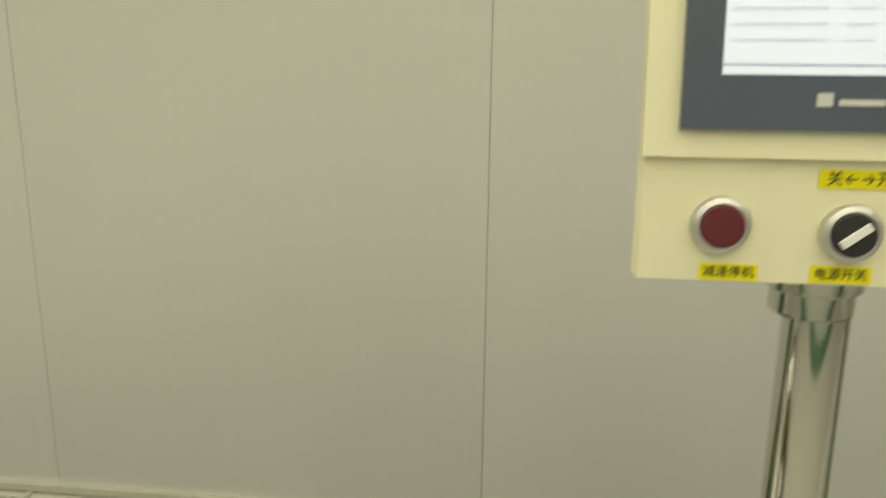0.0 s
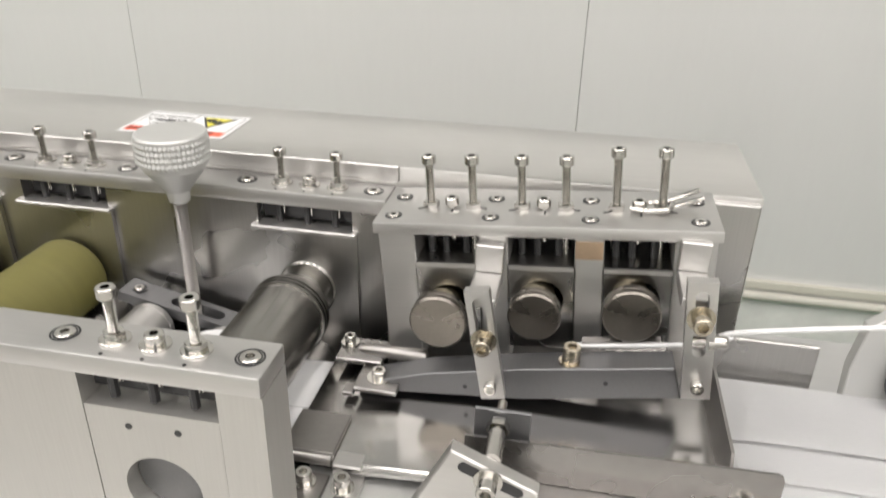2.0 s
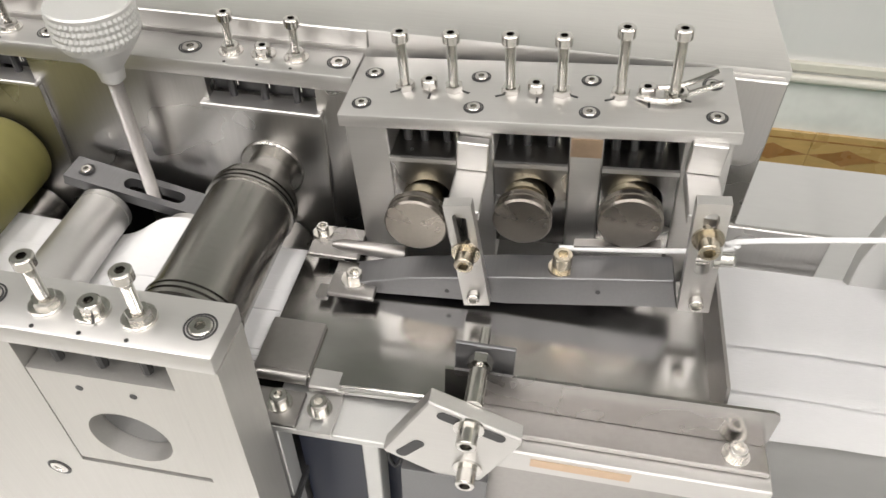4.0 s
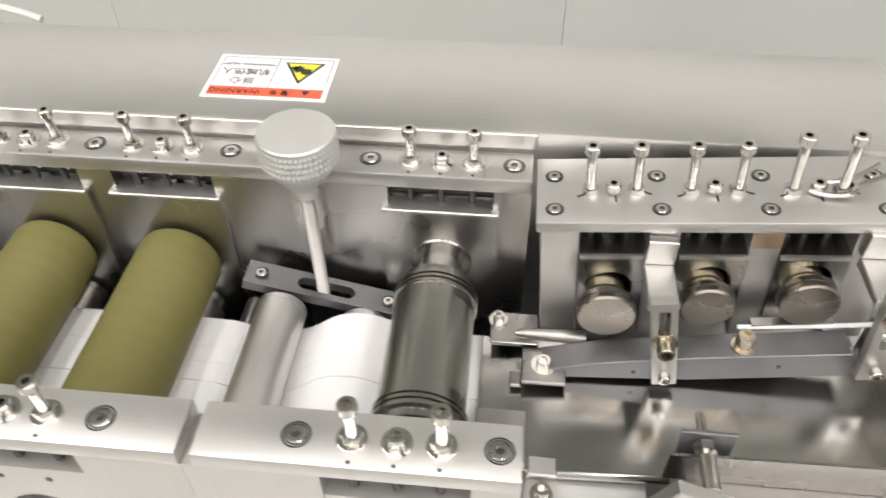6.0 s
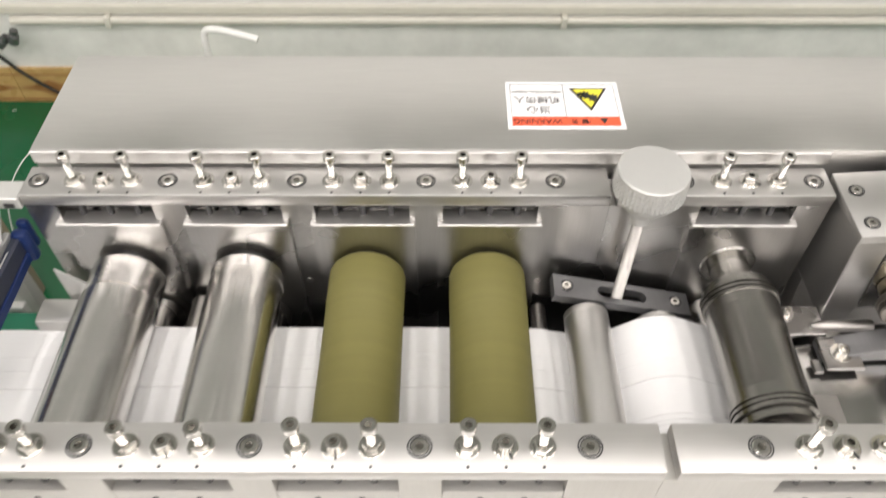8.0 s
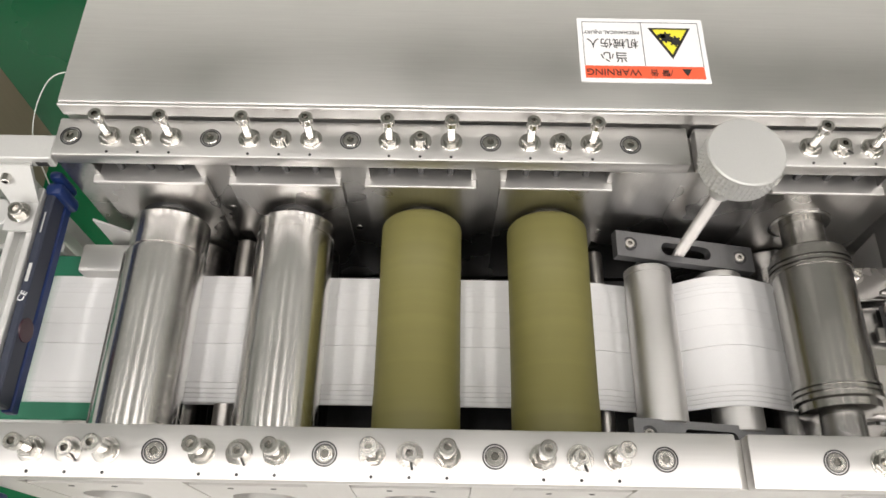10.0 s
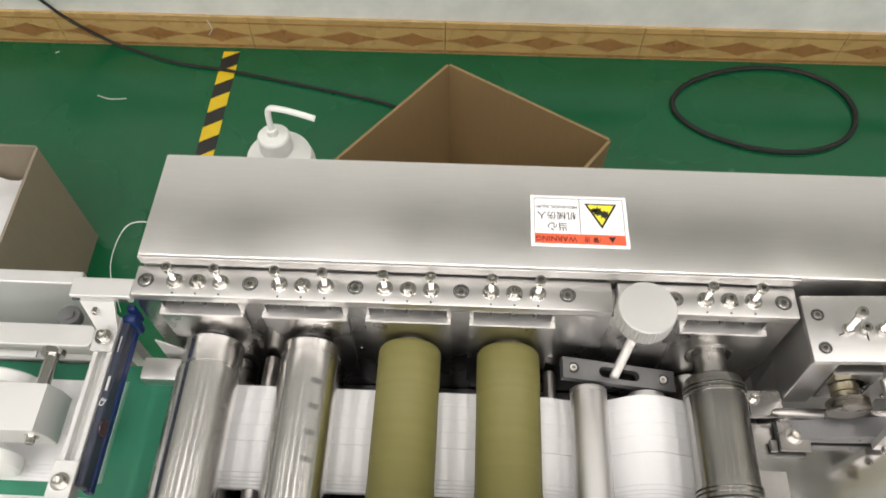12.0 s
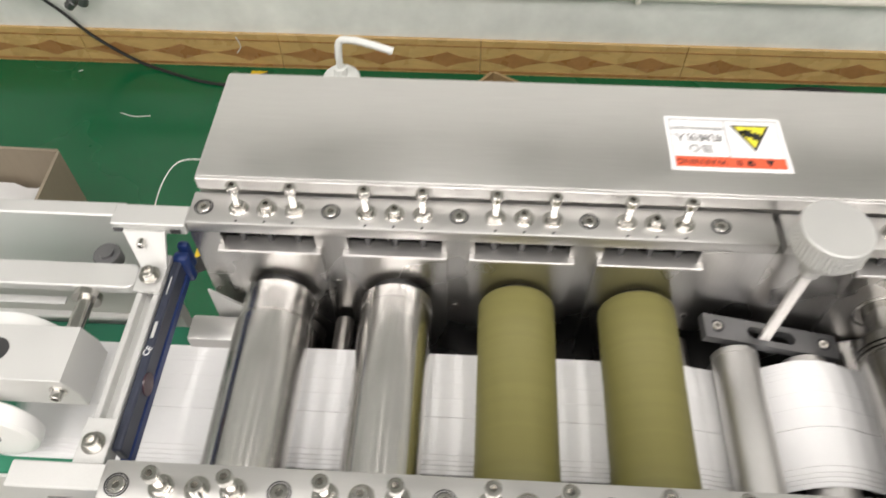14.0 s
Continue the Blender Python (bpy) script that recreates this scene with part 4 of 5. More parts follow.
# ---- folding plate, guide rod, tray ----
lead = thing("guide_plate", (0.27, -0.07, 0.93), "worn steel guide plate with a tapered rod", "machine plate")
part("plate", boxes((0.247, 0.276, -0.064, -0.040, 0.9325, 0.936), (0.2665, 0.292, -0.092, -0.067, 0.9342, 0.9372), (0.2600, 0.2665, -0.092, -0.082, 0.9300, 0.9330), bevel=0.0006), "steel_worn", lead)
bm = bmesh.new()
lathe(bm, [(0.0015, 0.262), (0.0035, 0.268), (0.0045, 0.302), (0.004, 0.3035)], (0, -0.062, 0.9435), "x", 20)
part("tapered_rod", bm, "satin", lead)
for x, y, z, r in ((0.279, -0.080, 0.937, 0.0042), (0.2515, -0.047, 0.936, 0.0034)):
    bm = bmesh.new()
    lathe(bm, [(r * 1.7, z), (r * 1.7, z + 0.0012), (r, z + 0.0012), (r, z + 0.0055), (r * 0.9, z + 0.006), (r * 0.55, z + 0.006), (r * 0.5, z + 0.003)], (x, y, 0), n=24, hexes=(5, 6))
    part("bolt", bm, "screw", lead)

tray = thing("folding_tray", (0.35, -0.1, 0.915), "thin stainless folding tray with an upright end", "machine tray")
part("sheet", prism(bmesh.new(), [(0.243, 0.9235), (0.462, 0.9385), (0.462, 0.9405), (0.243, 0.9255)], -0.142, -0.052), "tray", tray)
bm = bmesh.new()
prism(bm, [(-0.143, 0.925), (-0.050, 0.925), (-0.050, 0.9665), (-0.1385, 0.9665), (-0.143, 0.957)], 0.462, 0.4635, "x")
part("end_sheet", bm, "satin", tray)
bm = bmesh.new()
tube(bm, [(0.271, -0.1400, 0.9232), (0.346, -0.1400, 0.9284)], 0.0040, 20)
part("front_lip", bm, "tray", tray, "rounded bent front lip")

clamp = thing("clamp_plate", (0.29, -0.15, 0.785), "pale aluminium clamp plate with slotted tab and bolts", "machine plate")
part("base_plate", boxes((0.2560, 0.336, -0.1640, -0.1362, 0.9130, 0.9178), bevel=0.0006), "alu_white", clamp)
part("cover_plate", boxes((0.242, 0.2705, -0.139, -0.107, 0.9262, 0.930), bevel=0.0005), "satin", clamp, "grey cover plate")
bm = bmesh.new()
lathe(bm, [(0.0034, 0.2425), (0.0034, 0.2700)], (0, -0.1400, 0.9262), "x", 16)
part("cover_lip", bm, "satin", clamp, "rounded lip of the cover plate")
part("foot_plate", boxes((0.2430, 0.2700, -0.1640, -0.1440, 0.9180, 0.9205), bevel=0.0005), "satin", clamp)
bm = bmesh.new()
holed(bm, (0.2715, 0.2885, -0.1660, -0.1415), (0.280, -0.1555, 0.0070, 0.0030), 0.9180, 0.9212, "z")
tab = part("slotted_tab", bm, "alu", clamp)
part("hook", boxes((0.2715, 0.2875, -0.1455, -0.1340, 0.9262, 0.9285), bevel=0.0008), "alu", clamp)
for x, y, z in ((0.2795, -0.1530, 0.9212), (0.2590, -0.1525, 0.9205)):
    bm = bmesh.new()
    lathe(bm, [(0.0062, z), (0.0062, z + 0.0013), (0.0042, z + 0.0013), (0.0042, z + 0.0070), (0.0038, z + 0.0076), (0.0021, z + 0.0076), (0.0020, z + 0.004)], (x, y, 0), n=24, hexes=(5, 6))
    part("bolt", bm, "screw", clamp)
part("post", boxes((0.3025, 0.3110, -0.1635, -0.1500, 0.786, 0.9128), (0.2560, 0.2600, -0.1635, -0.1500, 0.786, 0.9128), bevel=0.0006), "alu_white", clamp)
# navy sheet added behind the posts to paint the openings' shade
part("opening_shade", boxes((0.2602, 0.3300, -0.1440, -0.1420, 0.786, 0.9128)), "navy", clamp, "dark sheet standing in for the shade in the openings")
bm = tube(bmesh.new(), bend([(0.3150, -0.156, 0.9120), (0.3142, -0.158, 0.898), (0.3175, -0.159, 0.890), (0.3215, -0.158, 0.899), (0.3220, -0.156, 0.9120)]), 0.0011, 8)
part("wire_loop", bm, "black", clamp, "black wire loop")
part("apron", boxes((0.3300, 0.4880, -0.1600, -0.1575, 0.786, 0.9105)), "satin", clamp, "grey sheet apron")

guard = thing("guide_rail", (0.42, -0.15, 0.90), "bent stainless guide rail with bolted flange", "machine rail")
bm = bmesh.new()
prism(bm, [(0.340, 0.9385), (0.4835, 0.9385), (0.4850, 0.9420), (0.4850, 0.9600), (0.4840, 0.9630), (0.4815, 0.9642), (0.340, 0.9610)], -0.1465, -0.1450)
part("upright", bm, "steel_worn", guard)
part("flange", boxes((0.352, 0.486, -0.1600, -0.1450, 0.9345, 0.9380), bevel=0.0006), "satin", guard)
part("rail", boxes((0.352, 0.488, -0.1665, -0.1450, 0.9185, 0.9340), bevel=0.0008), "alu", guard)
# strip in place of an orange reflection along the rail's front
part("glint_edge", boxes((0.383, 0.428, -0.1668, -0.1666, 0.9245, 0.9305)), "warm_glint", guard, "warm orange reflection painted on the rail")
bm = bmesh.new()
lathe(bm, [(0.0062, 0.9375), (0.0062, 0.9387), (0.0042, 0.9387), (0.0042, 0.9435), (0.0038, 0.944), (0.0022, 0.944), (0.002, 0.941)], (0.472, -0.1525, 0), n=24, hexes=(5, 6))
part("bolt", bm, "screw", guard)

bracket = thing("pivot_bracket", (0.348, -0.174, 0.90), "five sided aluminium bracket plate with slots and bolts", "machine bracket")
bm = bmesh.new()
prism(bm, [(0.3380, 0.9765), (0.3775, 0.9590), (0.3775, 0.9540), (0.3578, 0.9105), (0.3172, 0.9320), (0.3172, 0.9345)], -0.1755, -0.1675, bevel=0.0008)
part("plate", bm, "alu", bracket)
for cx, cz, ang, ln in ((0.3562, 0.9630, -23, 0.0130), (0.3295, 0.9385, 52, 0.0060)):
    bm = bmesh.new()
    pts = []
    for k in range(16):
        a = 2 * math.pi * k / 16
        u = 0.0028 * math.cos(a) + (ln if math.cos(a) > 0 else -ln)
        v = 0.0028 * math.sin(a)
        c, s = math.cos(radians(ang)), math.sin(radians(ang))
        pts.append((cx + u * c - v * s, cz + u * s + v * c))
    prism(bm, pts, -0.1758, -0.1754)
    part("slot", bm, "cavity", bracket, "dark slot")
for x, z in ((0.3552, 0.9628), (0.3556, 0.9300)):
    bm = bmesh.new()
    bolt_y(bm, x, -0.1755, z, 0.0044, 0.0095)
    part("bolt", bm, "screw", bracket)
bm = bmesh.new()
lathe(bm, [(0.0042, -0.168), (0.0042, -0.1500), (0.0024, -0.1500), (0.0024, -0.126)], (0.3555, 0, 0.967), "y", 20)
part("stud", bm, "screw", bracket)
bm = bmesh.new()
lathe(bm, [(0.0048, -0.1475), (0.0048, -0.1425)], (0.3555, 0, 0.967), "y", 24, hexes=(0, 1))
part("nut", bm, "screw", bracket)
part("square_plate", boxes((0.3435, 0.3705, -0.1415, -0.1395, 0.9535, 0.9745), bevel=0.0004), "anod", bracket)
part("foot", boxes((0.325, 0.365, -0.176, -0.170, 0.785, 0.92)), "anod", bracket)

# ---- infeed: unfolded fabric, cord, side plates ----
def sheet(y0, y1, z0, wave, seed):
    """A thin layer of loose fabric running off along x with soft sags."""
    bm = bmesh.new()
    rng = random.Random(seed)
    sag = [rng.uniform(-1, 1) for _ in range(60)]
    rows = []
    n = max(4, int(abs(y1 - y0) / 0.006))
    for i in range(19):
        x = 0.4655 + i * 0.055
        row = []
        for j in range(n + 1):
            y = y0 + (y1 - y0) * j / n + 0.0012 * sag[i]
            zz = z0 + wave * (math.sin(j * 0.35 + seed) + 0.35 * sag[(i * 3 + j) % 60]) + 0.004 * (x - 0.46)
            row.append(bm.verts.new((x, y, zz)))
        rows.append(row)
    for a, b in zip(rows, rows[1:]):
        for i in range(len(a) - 1):
            bm.faces.new((a[i], b[i], b[i + 1], a[i + 1]))
    bmesh.ops.solidify(bm, geom=list(bm.faces), thickness=0.0006)
    return bm


infeed = thing("infeed_fabric", (0.46, -0.09, 0.926), "wide white nonwoven fabric feeding in, loosely folded", "fabric")
part("bottom_layer", sheet(-0.1350, -0.0225, 0.9265, 0.0005, 1), "fabric", infeed)
part("middle_layer", sheet(-0.1120, -0.026, 0.9290, 0.0006, 2), "fabric", infeed)
part("top_layer", sheet(-0.0840, -0.030, 0.9320, 0.0008, 3), "fabric", infeed)
cord = whole("white_cord", tube(bmesh.new(), bend([(0.385, -0.0645, 0.9655), (0.4466, -0.066, 0.9757), (0.4676, -0.066, 0.9817), (0.5065, -0.066, 0.994), (0.9, -0.066, 1.06)]), 0.0014, 8), "fabric", "taut white cord above the fabric", "cord", origin=(0.47, -0.066, 0.98))
side = thing("infeed_plate", (0.55, -0.02, 0.785), "grey stainless plate along the infeed", "machine plate")
part("plate", boxes((0.463, 0.530, -0.022, -0.0185, 0.80, 0.957), bevel=0.0006), "plate", side)
br = thing("infeed_bracket", (0.57, -0.02, 0.785), "slanted aluminium bracket with a grey guide disc", "machine bracket")
bm = bmesh.new()
prism(bm, [(0.552, 0.80), (0.545, 0.95), (0.549, 0.978), (0.566, 0.993), (0.64, 0.985), (0.64, 0.80)], -0.030, -0.020, bevel=0.0008)
part("plate", bm, "alu_white", br)
bm = bmesh.new()
lathe(bm, [(0.020, -0.042), (0.021, -0.041), (0.021, -0.033), (0.020, -0.032)], (0.585, 0, 0.948), "y", 32)
part("disc", bm, "anod", br)
bm = bmesh.new()
lathe(bm, [(0.003, 0.440), (0.003, 0.4505), (0.0048, 0.4505), (0.0048, 0.453), (0.0036, 0.453), (0.0036, 0.459), (0.003, 0.460)], (0, -0.0850, 0.9730), "x", 20)
part("stop_bolt", bm, "screw", unit)

# ---- left end: sensor bar, arm, wheels ----
bar = thing("sensor_bar", (-0.287, -0.09, 0.785), "slotted white aluminium sensor bar on angle brackets", "machine bar")
bm = bmesh.new()
for a, b in ((-0.2945, -0.2905), (-0.2835, -0.2795)):
    box(bm, a, b, -0.172, -0.020, 0.978, 0.9915, bevel=0.0006)
box(bm, -0.2910, -0.2830, -0.172, -0.020, 0.978, 0.984)
part("profile", bm, "alu_white", bar)
bm = bmesh.new()
slant = [bm.verts.new(p) for p in ((-0.2960, -0.0330, 0.9920), (-0.2785, -0.0330, 0.9920), (-0.2785, -0.0152, 1.0125), (-0.3065, -0.0152, 1.0125), (-0.2960, -0.0330, 0.9946), (-0.2785, -0.0330, 0.9946), (-0.2785, -0.0178, 1.0140), (-0.3065, -0.0178, 1.0140))]
for q in ((0, 3, 2, 1), (4, 5, 6, 7), (0, 1, 5, 4), (1, 2, 6, 5), (2, 3, 7, 6), (3, 0, 4, 7)):
    bm.faces.new([slant[i] for i in q])
bmesh.ops.recalc_face_normals(bm, faces=bm.faces)
box(bm, -0.2960, -0.2785, -0.0520, -0.0331, 0.9920, 0.9946)
part("angle_bracket", bm, "alu_white", bar)
part("angle_bracket", boxes((-0.296, -0.278, -0.172, -0.140, 0.9917, 0.9945), bevel=0.0005), "alu_white", bar)
for y in (-0.041, -0.156):
    z = 0.9966 if y > -0.1 else 0.9945
    bm = bmesh.new()
    lathe(bm, [(0.0068, z), (0.0068, z + 0.0012), (0.0044, z + 0.0012), (0.0044, z + 0.006), (0.004, z + 0.0065), (0.0023, z + 0.0065), (0.0022, z + 0.003)], (-0.287, y, 0), n=24, hexes=(5, 6))
    part("bolt", bm, "screw", bar)
bm = bmesh.new()
bolt_y(bm, -0.2940, -0.0205, 1.0085, 0.003, 0.006, False)
part("bolt", bm, "screw", bar)
part("bridge", boxes((-0.3150, -0.2652, -0.0150, 0.0020, 1.0080, 1.0180), bevel=0.0008), "alu_white", bar)
for x in (-0.3110, -0.2725):
    part("slot", boxes((x - 0.0035, x + 0.0035, -0.0154, -0.0149, 1.0095, 1.0135)), "cavity", bar, "dark slot")
part("front_bridge", boxes((-0.3265, -0.267, -0.1840, -0.1690, 0.985, 1.0), bevel=0.0008), "alu_white", bar)
part("bridge_post", boxes((-0.3265, -0.310, -0.183, -0.174, 0.785, 0.985)), "alu_white", bar)
part("bridge_post", boxes((-0.3150, -0.305, -0.008, 0.002, 0.785, 1.0078)), "alu_white", bar)

sensor = thing("optical_sensor", (-0.2725, -0.09, 0.95), "long dark blue optical sensor with a red window", "sensor")
part("case", boxes((-0.2794, -0.2735, -0.157, -0.022, 0.974, 0.9885), bevel=0.001), "navy", sensor)
part("back_shell", boxes((-0.2794, -0.2728, -0.158, -0.020, 0.966, 0.9738), bevel=0.0008), "blue", sensor, "dark blue lower shell")
part("plug", boxes((-0.2800, -0.2690, -0.0240, -0.0150, 0.964, 0.991), (-0.2785, -0.2700, -0.0145, -0.0080, 0.968, 0.994), bevel=0.0032, segments=2), "blue", sensor, "blue plug")
bm = bmesh.new()
lathe(bm, [(0.0074, -0.2737), (0.0074, -0.2727)], (0, -0.1110, 0.9805), "x", 24)
part("window", bm, "lens", sensor, "dark red round window")
lettering("CE", 0.0056, (-0.2763, -0.0925, 0.9887), 70, sensor, "label")
part("type_mark", boxes((-0.2774, -0.2754, -0.083, -0.071, 0.9886, 0.9889), (-0.2766, -0.2757, -0.050, -0.036, 0.9886, 0.9889)), "alu_white", sensor, "pale type plate")

stop = whole("guide_block", boxes((-0.282, -0.2365, -0.0475, -0.0260, 0.899, 0.925), bevel=0.0025, segments=2), "alu", "small rounded steel guide block beside the belt", "machine block", origin=(-0.25, -0.036, 0.899))
gap_plate = whole("gap_sheet", prism(bmesh.new(), [(-0.2635, 0.80), (-0.2635, 0.955), (-0.232, 0.925), (-0.232, 0.80)], -0.0235, -0.022), "alu_white", "white corner of sheet metal between belt and frame", "machine plate", origin=(-0.25, -0.02, 0.80))

back = whole("outfeed_wall", boxes((-1.25, -0.3180, 0.004, 0.016, 0.785, 1.002), bevel=0.001), "alu_white", "pale grey sheet wall behind the conveyor", "machine plate", origin=(-0.8, 0.01, 0.785))
arm = thing("wheel_arm", (-0.40, -0.04, 0.95), "pale aluminium arm carrying press wheels over the belt", "machine arm")
bm = bmesh.new()
R = 0.0065
pts = [(-0.95, -0.0467)] + [(-0.2985 - R + R * math.sin(a), -0.0467 + R - R * math.cos(a)) for a in [math.pi * k / 12 for k in range(7)]] + [(-0.2985 - R + R * math.cos(a), -0.0275 - R + R * math.sin(a)) for a in [math.pi * k / 12 for k in range(7)]] + [(-0.95, -0.0275)]
prism(bm, pts, 0.982, 0.990, "z", bevel=0.0008)
part("plate", bm, "alu_white", arm)
part("lower_strip", boxes((-0.95, -0.352, -0.0500, -0.0440, 0.9690, 0.9710), bevel=0.0004), "alu_white", arm)
bm = bmesh.new()
lathe(bm, [(0.0055, -0.0825), (0.0055, -0.0520), (0.0095, -0.0520), (0.0095, -0.0470), (0.0055, -0.0470), (0.0055, -0.0465)], (-0.3325, 0, 0.9800), "y", 24)
part("spindle", bm, "screw", arm)
bm = bmesh.new()
lathe(bm, [(0.0090, 0.9770), (0.0095, 0.9775), (0.0095, 0.9855), (0.0090, 0.9865), (0.0050, 0.9865), (0.0050, 0.9890)], (-0.3275, -0.0175, 0), n=24)
part("cap_nut", bm, "anod", arm, "dark cap nut")
bm = bmesh.new()
prism(bm, [(-0.405, 0.966), (-0.405, 0.998), (-0.3185, 0.998), (-0.3130, 0.982), (-0.3130, 0.966)], -0.1205, -0.0825, bevel=0.0005)
part("wheel_block", bm, "alu_white", arm)
bm = bmesh.new()
lathe(bm, [(0.0085, 0.9981), (0.0085, 0.9984)], (-0.366, -0.1010, 0), n=24)
part("bore", bm, "cavity", arm, "dark bore in the block")
bm = bmesh.new()
bolt_y(bm, -0.3240, -0.1205, 0.9860, 0.0036, 0.0065)
part("bolt", bm, "screw", arm)
WHEELS = []
bm = bmesh.new()
lathe(bm, [(0.010, -0.007), (0.029, -0.007), (0.0325, -0.0050), (0.0335, 0), (0.0325, 0.0050), (0.029, 0.007), (0.010, 0.007)], (0, 0, 0), "y", 40)
wheel_mesh = finish(bm, "press_wheel", M["white_plastic"])
bm = bmesh.new()
lathe(bm, [(0.010, -0.0072), (0.010, 0.0072)], (0, 0, 0), "y", 24)
hub_mesh = finish(bm, "bearing", M["steel_worn"])
for y in (-0.0680, -0.1300):
    w = placed("press_wheel", wheel_mesh, arm, (-0.3830, y, 0.9468), "white plastic press wheel")
    placed("bearing", hub_mesh, w, (-0.3830, y, 0.9468))
    WHEELS.append(w)

hose = thing("air_fitting", (-0.32, -0.21, 0.95), "blue air hose with a push fitting under the bridge", "hose")
part("hose", tube(bmesh.new(), bend([(-0.62, -0.215, 0.955), (-0.45, -0.212, 0.962), (-0.34, -0.209, 0.966), (-0.292, -0.207, 0.966)]), 0.004, 10), "blue", hose)
part("fitting", boxes((-0.300, -0.270, -0.2155, -0.2005, 0.957, 0.976), bevel=0.003, segments=2), "blue", hose)

# ---- operator panel on its pole ----
PY = 0.015
panel = thing("operator_panel", (0.615, 0.05, 0.785), "cream operator panel with touch screen on a polished pole", "control panel")
bm = bmesh.new()
prism(bm, [(PY, 1.276), (PY + 0.09, 1.276), (PY + 0.11, 1.56), (PY + 0.022, 1.56), (PY - 0.0, 1.3405)], 0.506, 0.735, "x", bevel=0.003)
for v in bm.verts:
    if v.co.y > PY + 0.05:
        v.co.x = 0.62 + (v.co.x - 0.62) * 0.55
part("case", bm, "case", panel)
slope = 0.022 / 0.2195
def on_case(z):
    return PY + (z - 1.3405) * slope
def slab(bm, x0, x1, z0, z1, out, thick):
    v = []
    for d in (out, out + thick):
        v += [bm.verts.new((x, on_case(z) - d, z)) for x, z in ((x0, z0), (x1, z0), (x1, z1), (x0, z1))]
    for q in ((0, 1, 2, 3), (7, 6, 5, 4), (0, 4, 5, 1), (1, 5, 6, 2), (2, 6, 7, 3), (3, 7, 4, 0)):
        bm.faces.new([v[i] for i in q])
    bmesh.ops.recalc_face_normals(bm, faces=bm.faces)
    return bm
part("screen_door", slab(bmesh.new(), 0.5065, 0.7345, 1.3415, 1.559, 0.0003, 0.0045), "case", panel, "raised cream door")
hmi = part("bezel", slab(bmesh.new(), 0.524, 0.722, 1.3555, 1.497, 0.005, 0.004), "bezel", panel, "slate grey touch screen frame")
part("screen", slab(bmesh.new(), 0.5425, 0.7035, 1.3825, 1.481, 0.0092, 0.0004), "screen", hmi, "lit white screen page")
for k in range(7):
    z = 1.3985 + k * 0.0075
    bm = slab(bmesh.new(), 0.546, 0.590, z, z + 0.0011, 0.0097, 0.0002)
    slab(bm, 0.599, 0.612, z, z + 0.0011, 0.0097, 0.0002)
    part("text_bar", bm, "screen_text", hmi, "grey line of unreadable text")
part("text_bar", slab(bmesh.new(), 0.5425, 0.7035, 1.3870, 1.3875, 0.0097, 0.0002), "bezel", hmi, "thin rule")
bm = slab(bmesh.new(), 0.588, 0.5955, 1.3675, 1.3740, 0.0092, 0.0003)
slab(bm, 0.5985, 0.620, 1.3680, 1.3710, 0.0092, 0.0003)
part("maker_mark", bm, "alu_white", hmi, "small pale emblem")


def round_control(x, z, mat, label, bar_on=False):
    bm = bmesh.new()
    lathe(bm, [(0.0150, 0.0), (0.0154, -0.003), (0.0146, -0.0055), (0.0122, -0.0068), (0.0116, -0.0068), (0.0114, -0.002)], (x, PY, z), "y", 36)
    ring = part("ring", bm, "alu", panel)
    bm = bmesh.new()
    lathe(bm, [(0.0112, -0.002), (0.0112, -0.0072), (0.0105, -0.008), (0.001, -0.0083)], (x, PY, z), "y", 36)
    cap = part("button", bm, mat, ring, label)
    if bar_on:
        bm = boxes((-0.0022, 0.0022, -0.0105, -0.0085, -0.0085, 0.0085), bevel=0.0004)
        bmesh.ops.transform(bm, verts=bm.verts, matrix=Matrix.Translation((x, PY, z)) @ Matrix.Rotation(radians(52), 4, "Y"))
        part("pointer", bm, "label", cap, "white pointer")


round_control(0.5490, 1.3065, "red", "dark red push button")
round_control(0.6135, 1.3040, "black", "black selector switch", True)
round_control(0.6795, 1.3010, "red", "dark red push button")
for x0, x1, z0, z1, text, size in ((0.5405, 0.5705, 1.2765, 1.2855, "减速停机", 0.0066), (0.5965, 0.6270, 1.2770, 1.2862, "电源开关", 0.0066), (0.5955, 0.6350, 1.3265, 1.3362, "关←→开", 0.0082)):
    st = part("sticker", boxes((x0, x1, PY - 0.0006, PY - 0.0001, z0, z1)), "sticker_yellow", panel, "yellow sticker with black writing")
    lettering(text, size, ((x0 + x1) / 2, PY - 0.0008, (z0 + z1) / 2), 0, panel, "ink", upright=True)
bm = bmesh.new()
lathe(bm, [(0.018, 0.7165), (0.018, 1.255)], (0.614, 0.045, 0), n=40)
part("pole", bm, "chrome", panel, "polished stainless pole")
bm = bmesh.new()
lathe(bm, [(0.0205, 1.252), (0.0225, 1.254), (0.0225, 1.266), (0.0260, 1.268), (0.0260, 1.2755)], (0.610, 0.045, 0), n=40)
part("collar", bm, "chrome", panel, "polished stainless flange")

panel.location = (0.6071, 0.0315, 0.8481)
panel.scale = (0.9, 0.9, 0.9)

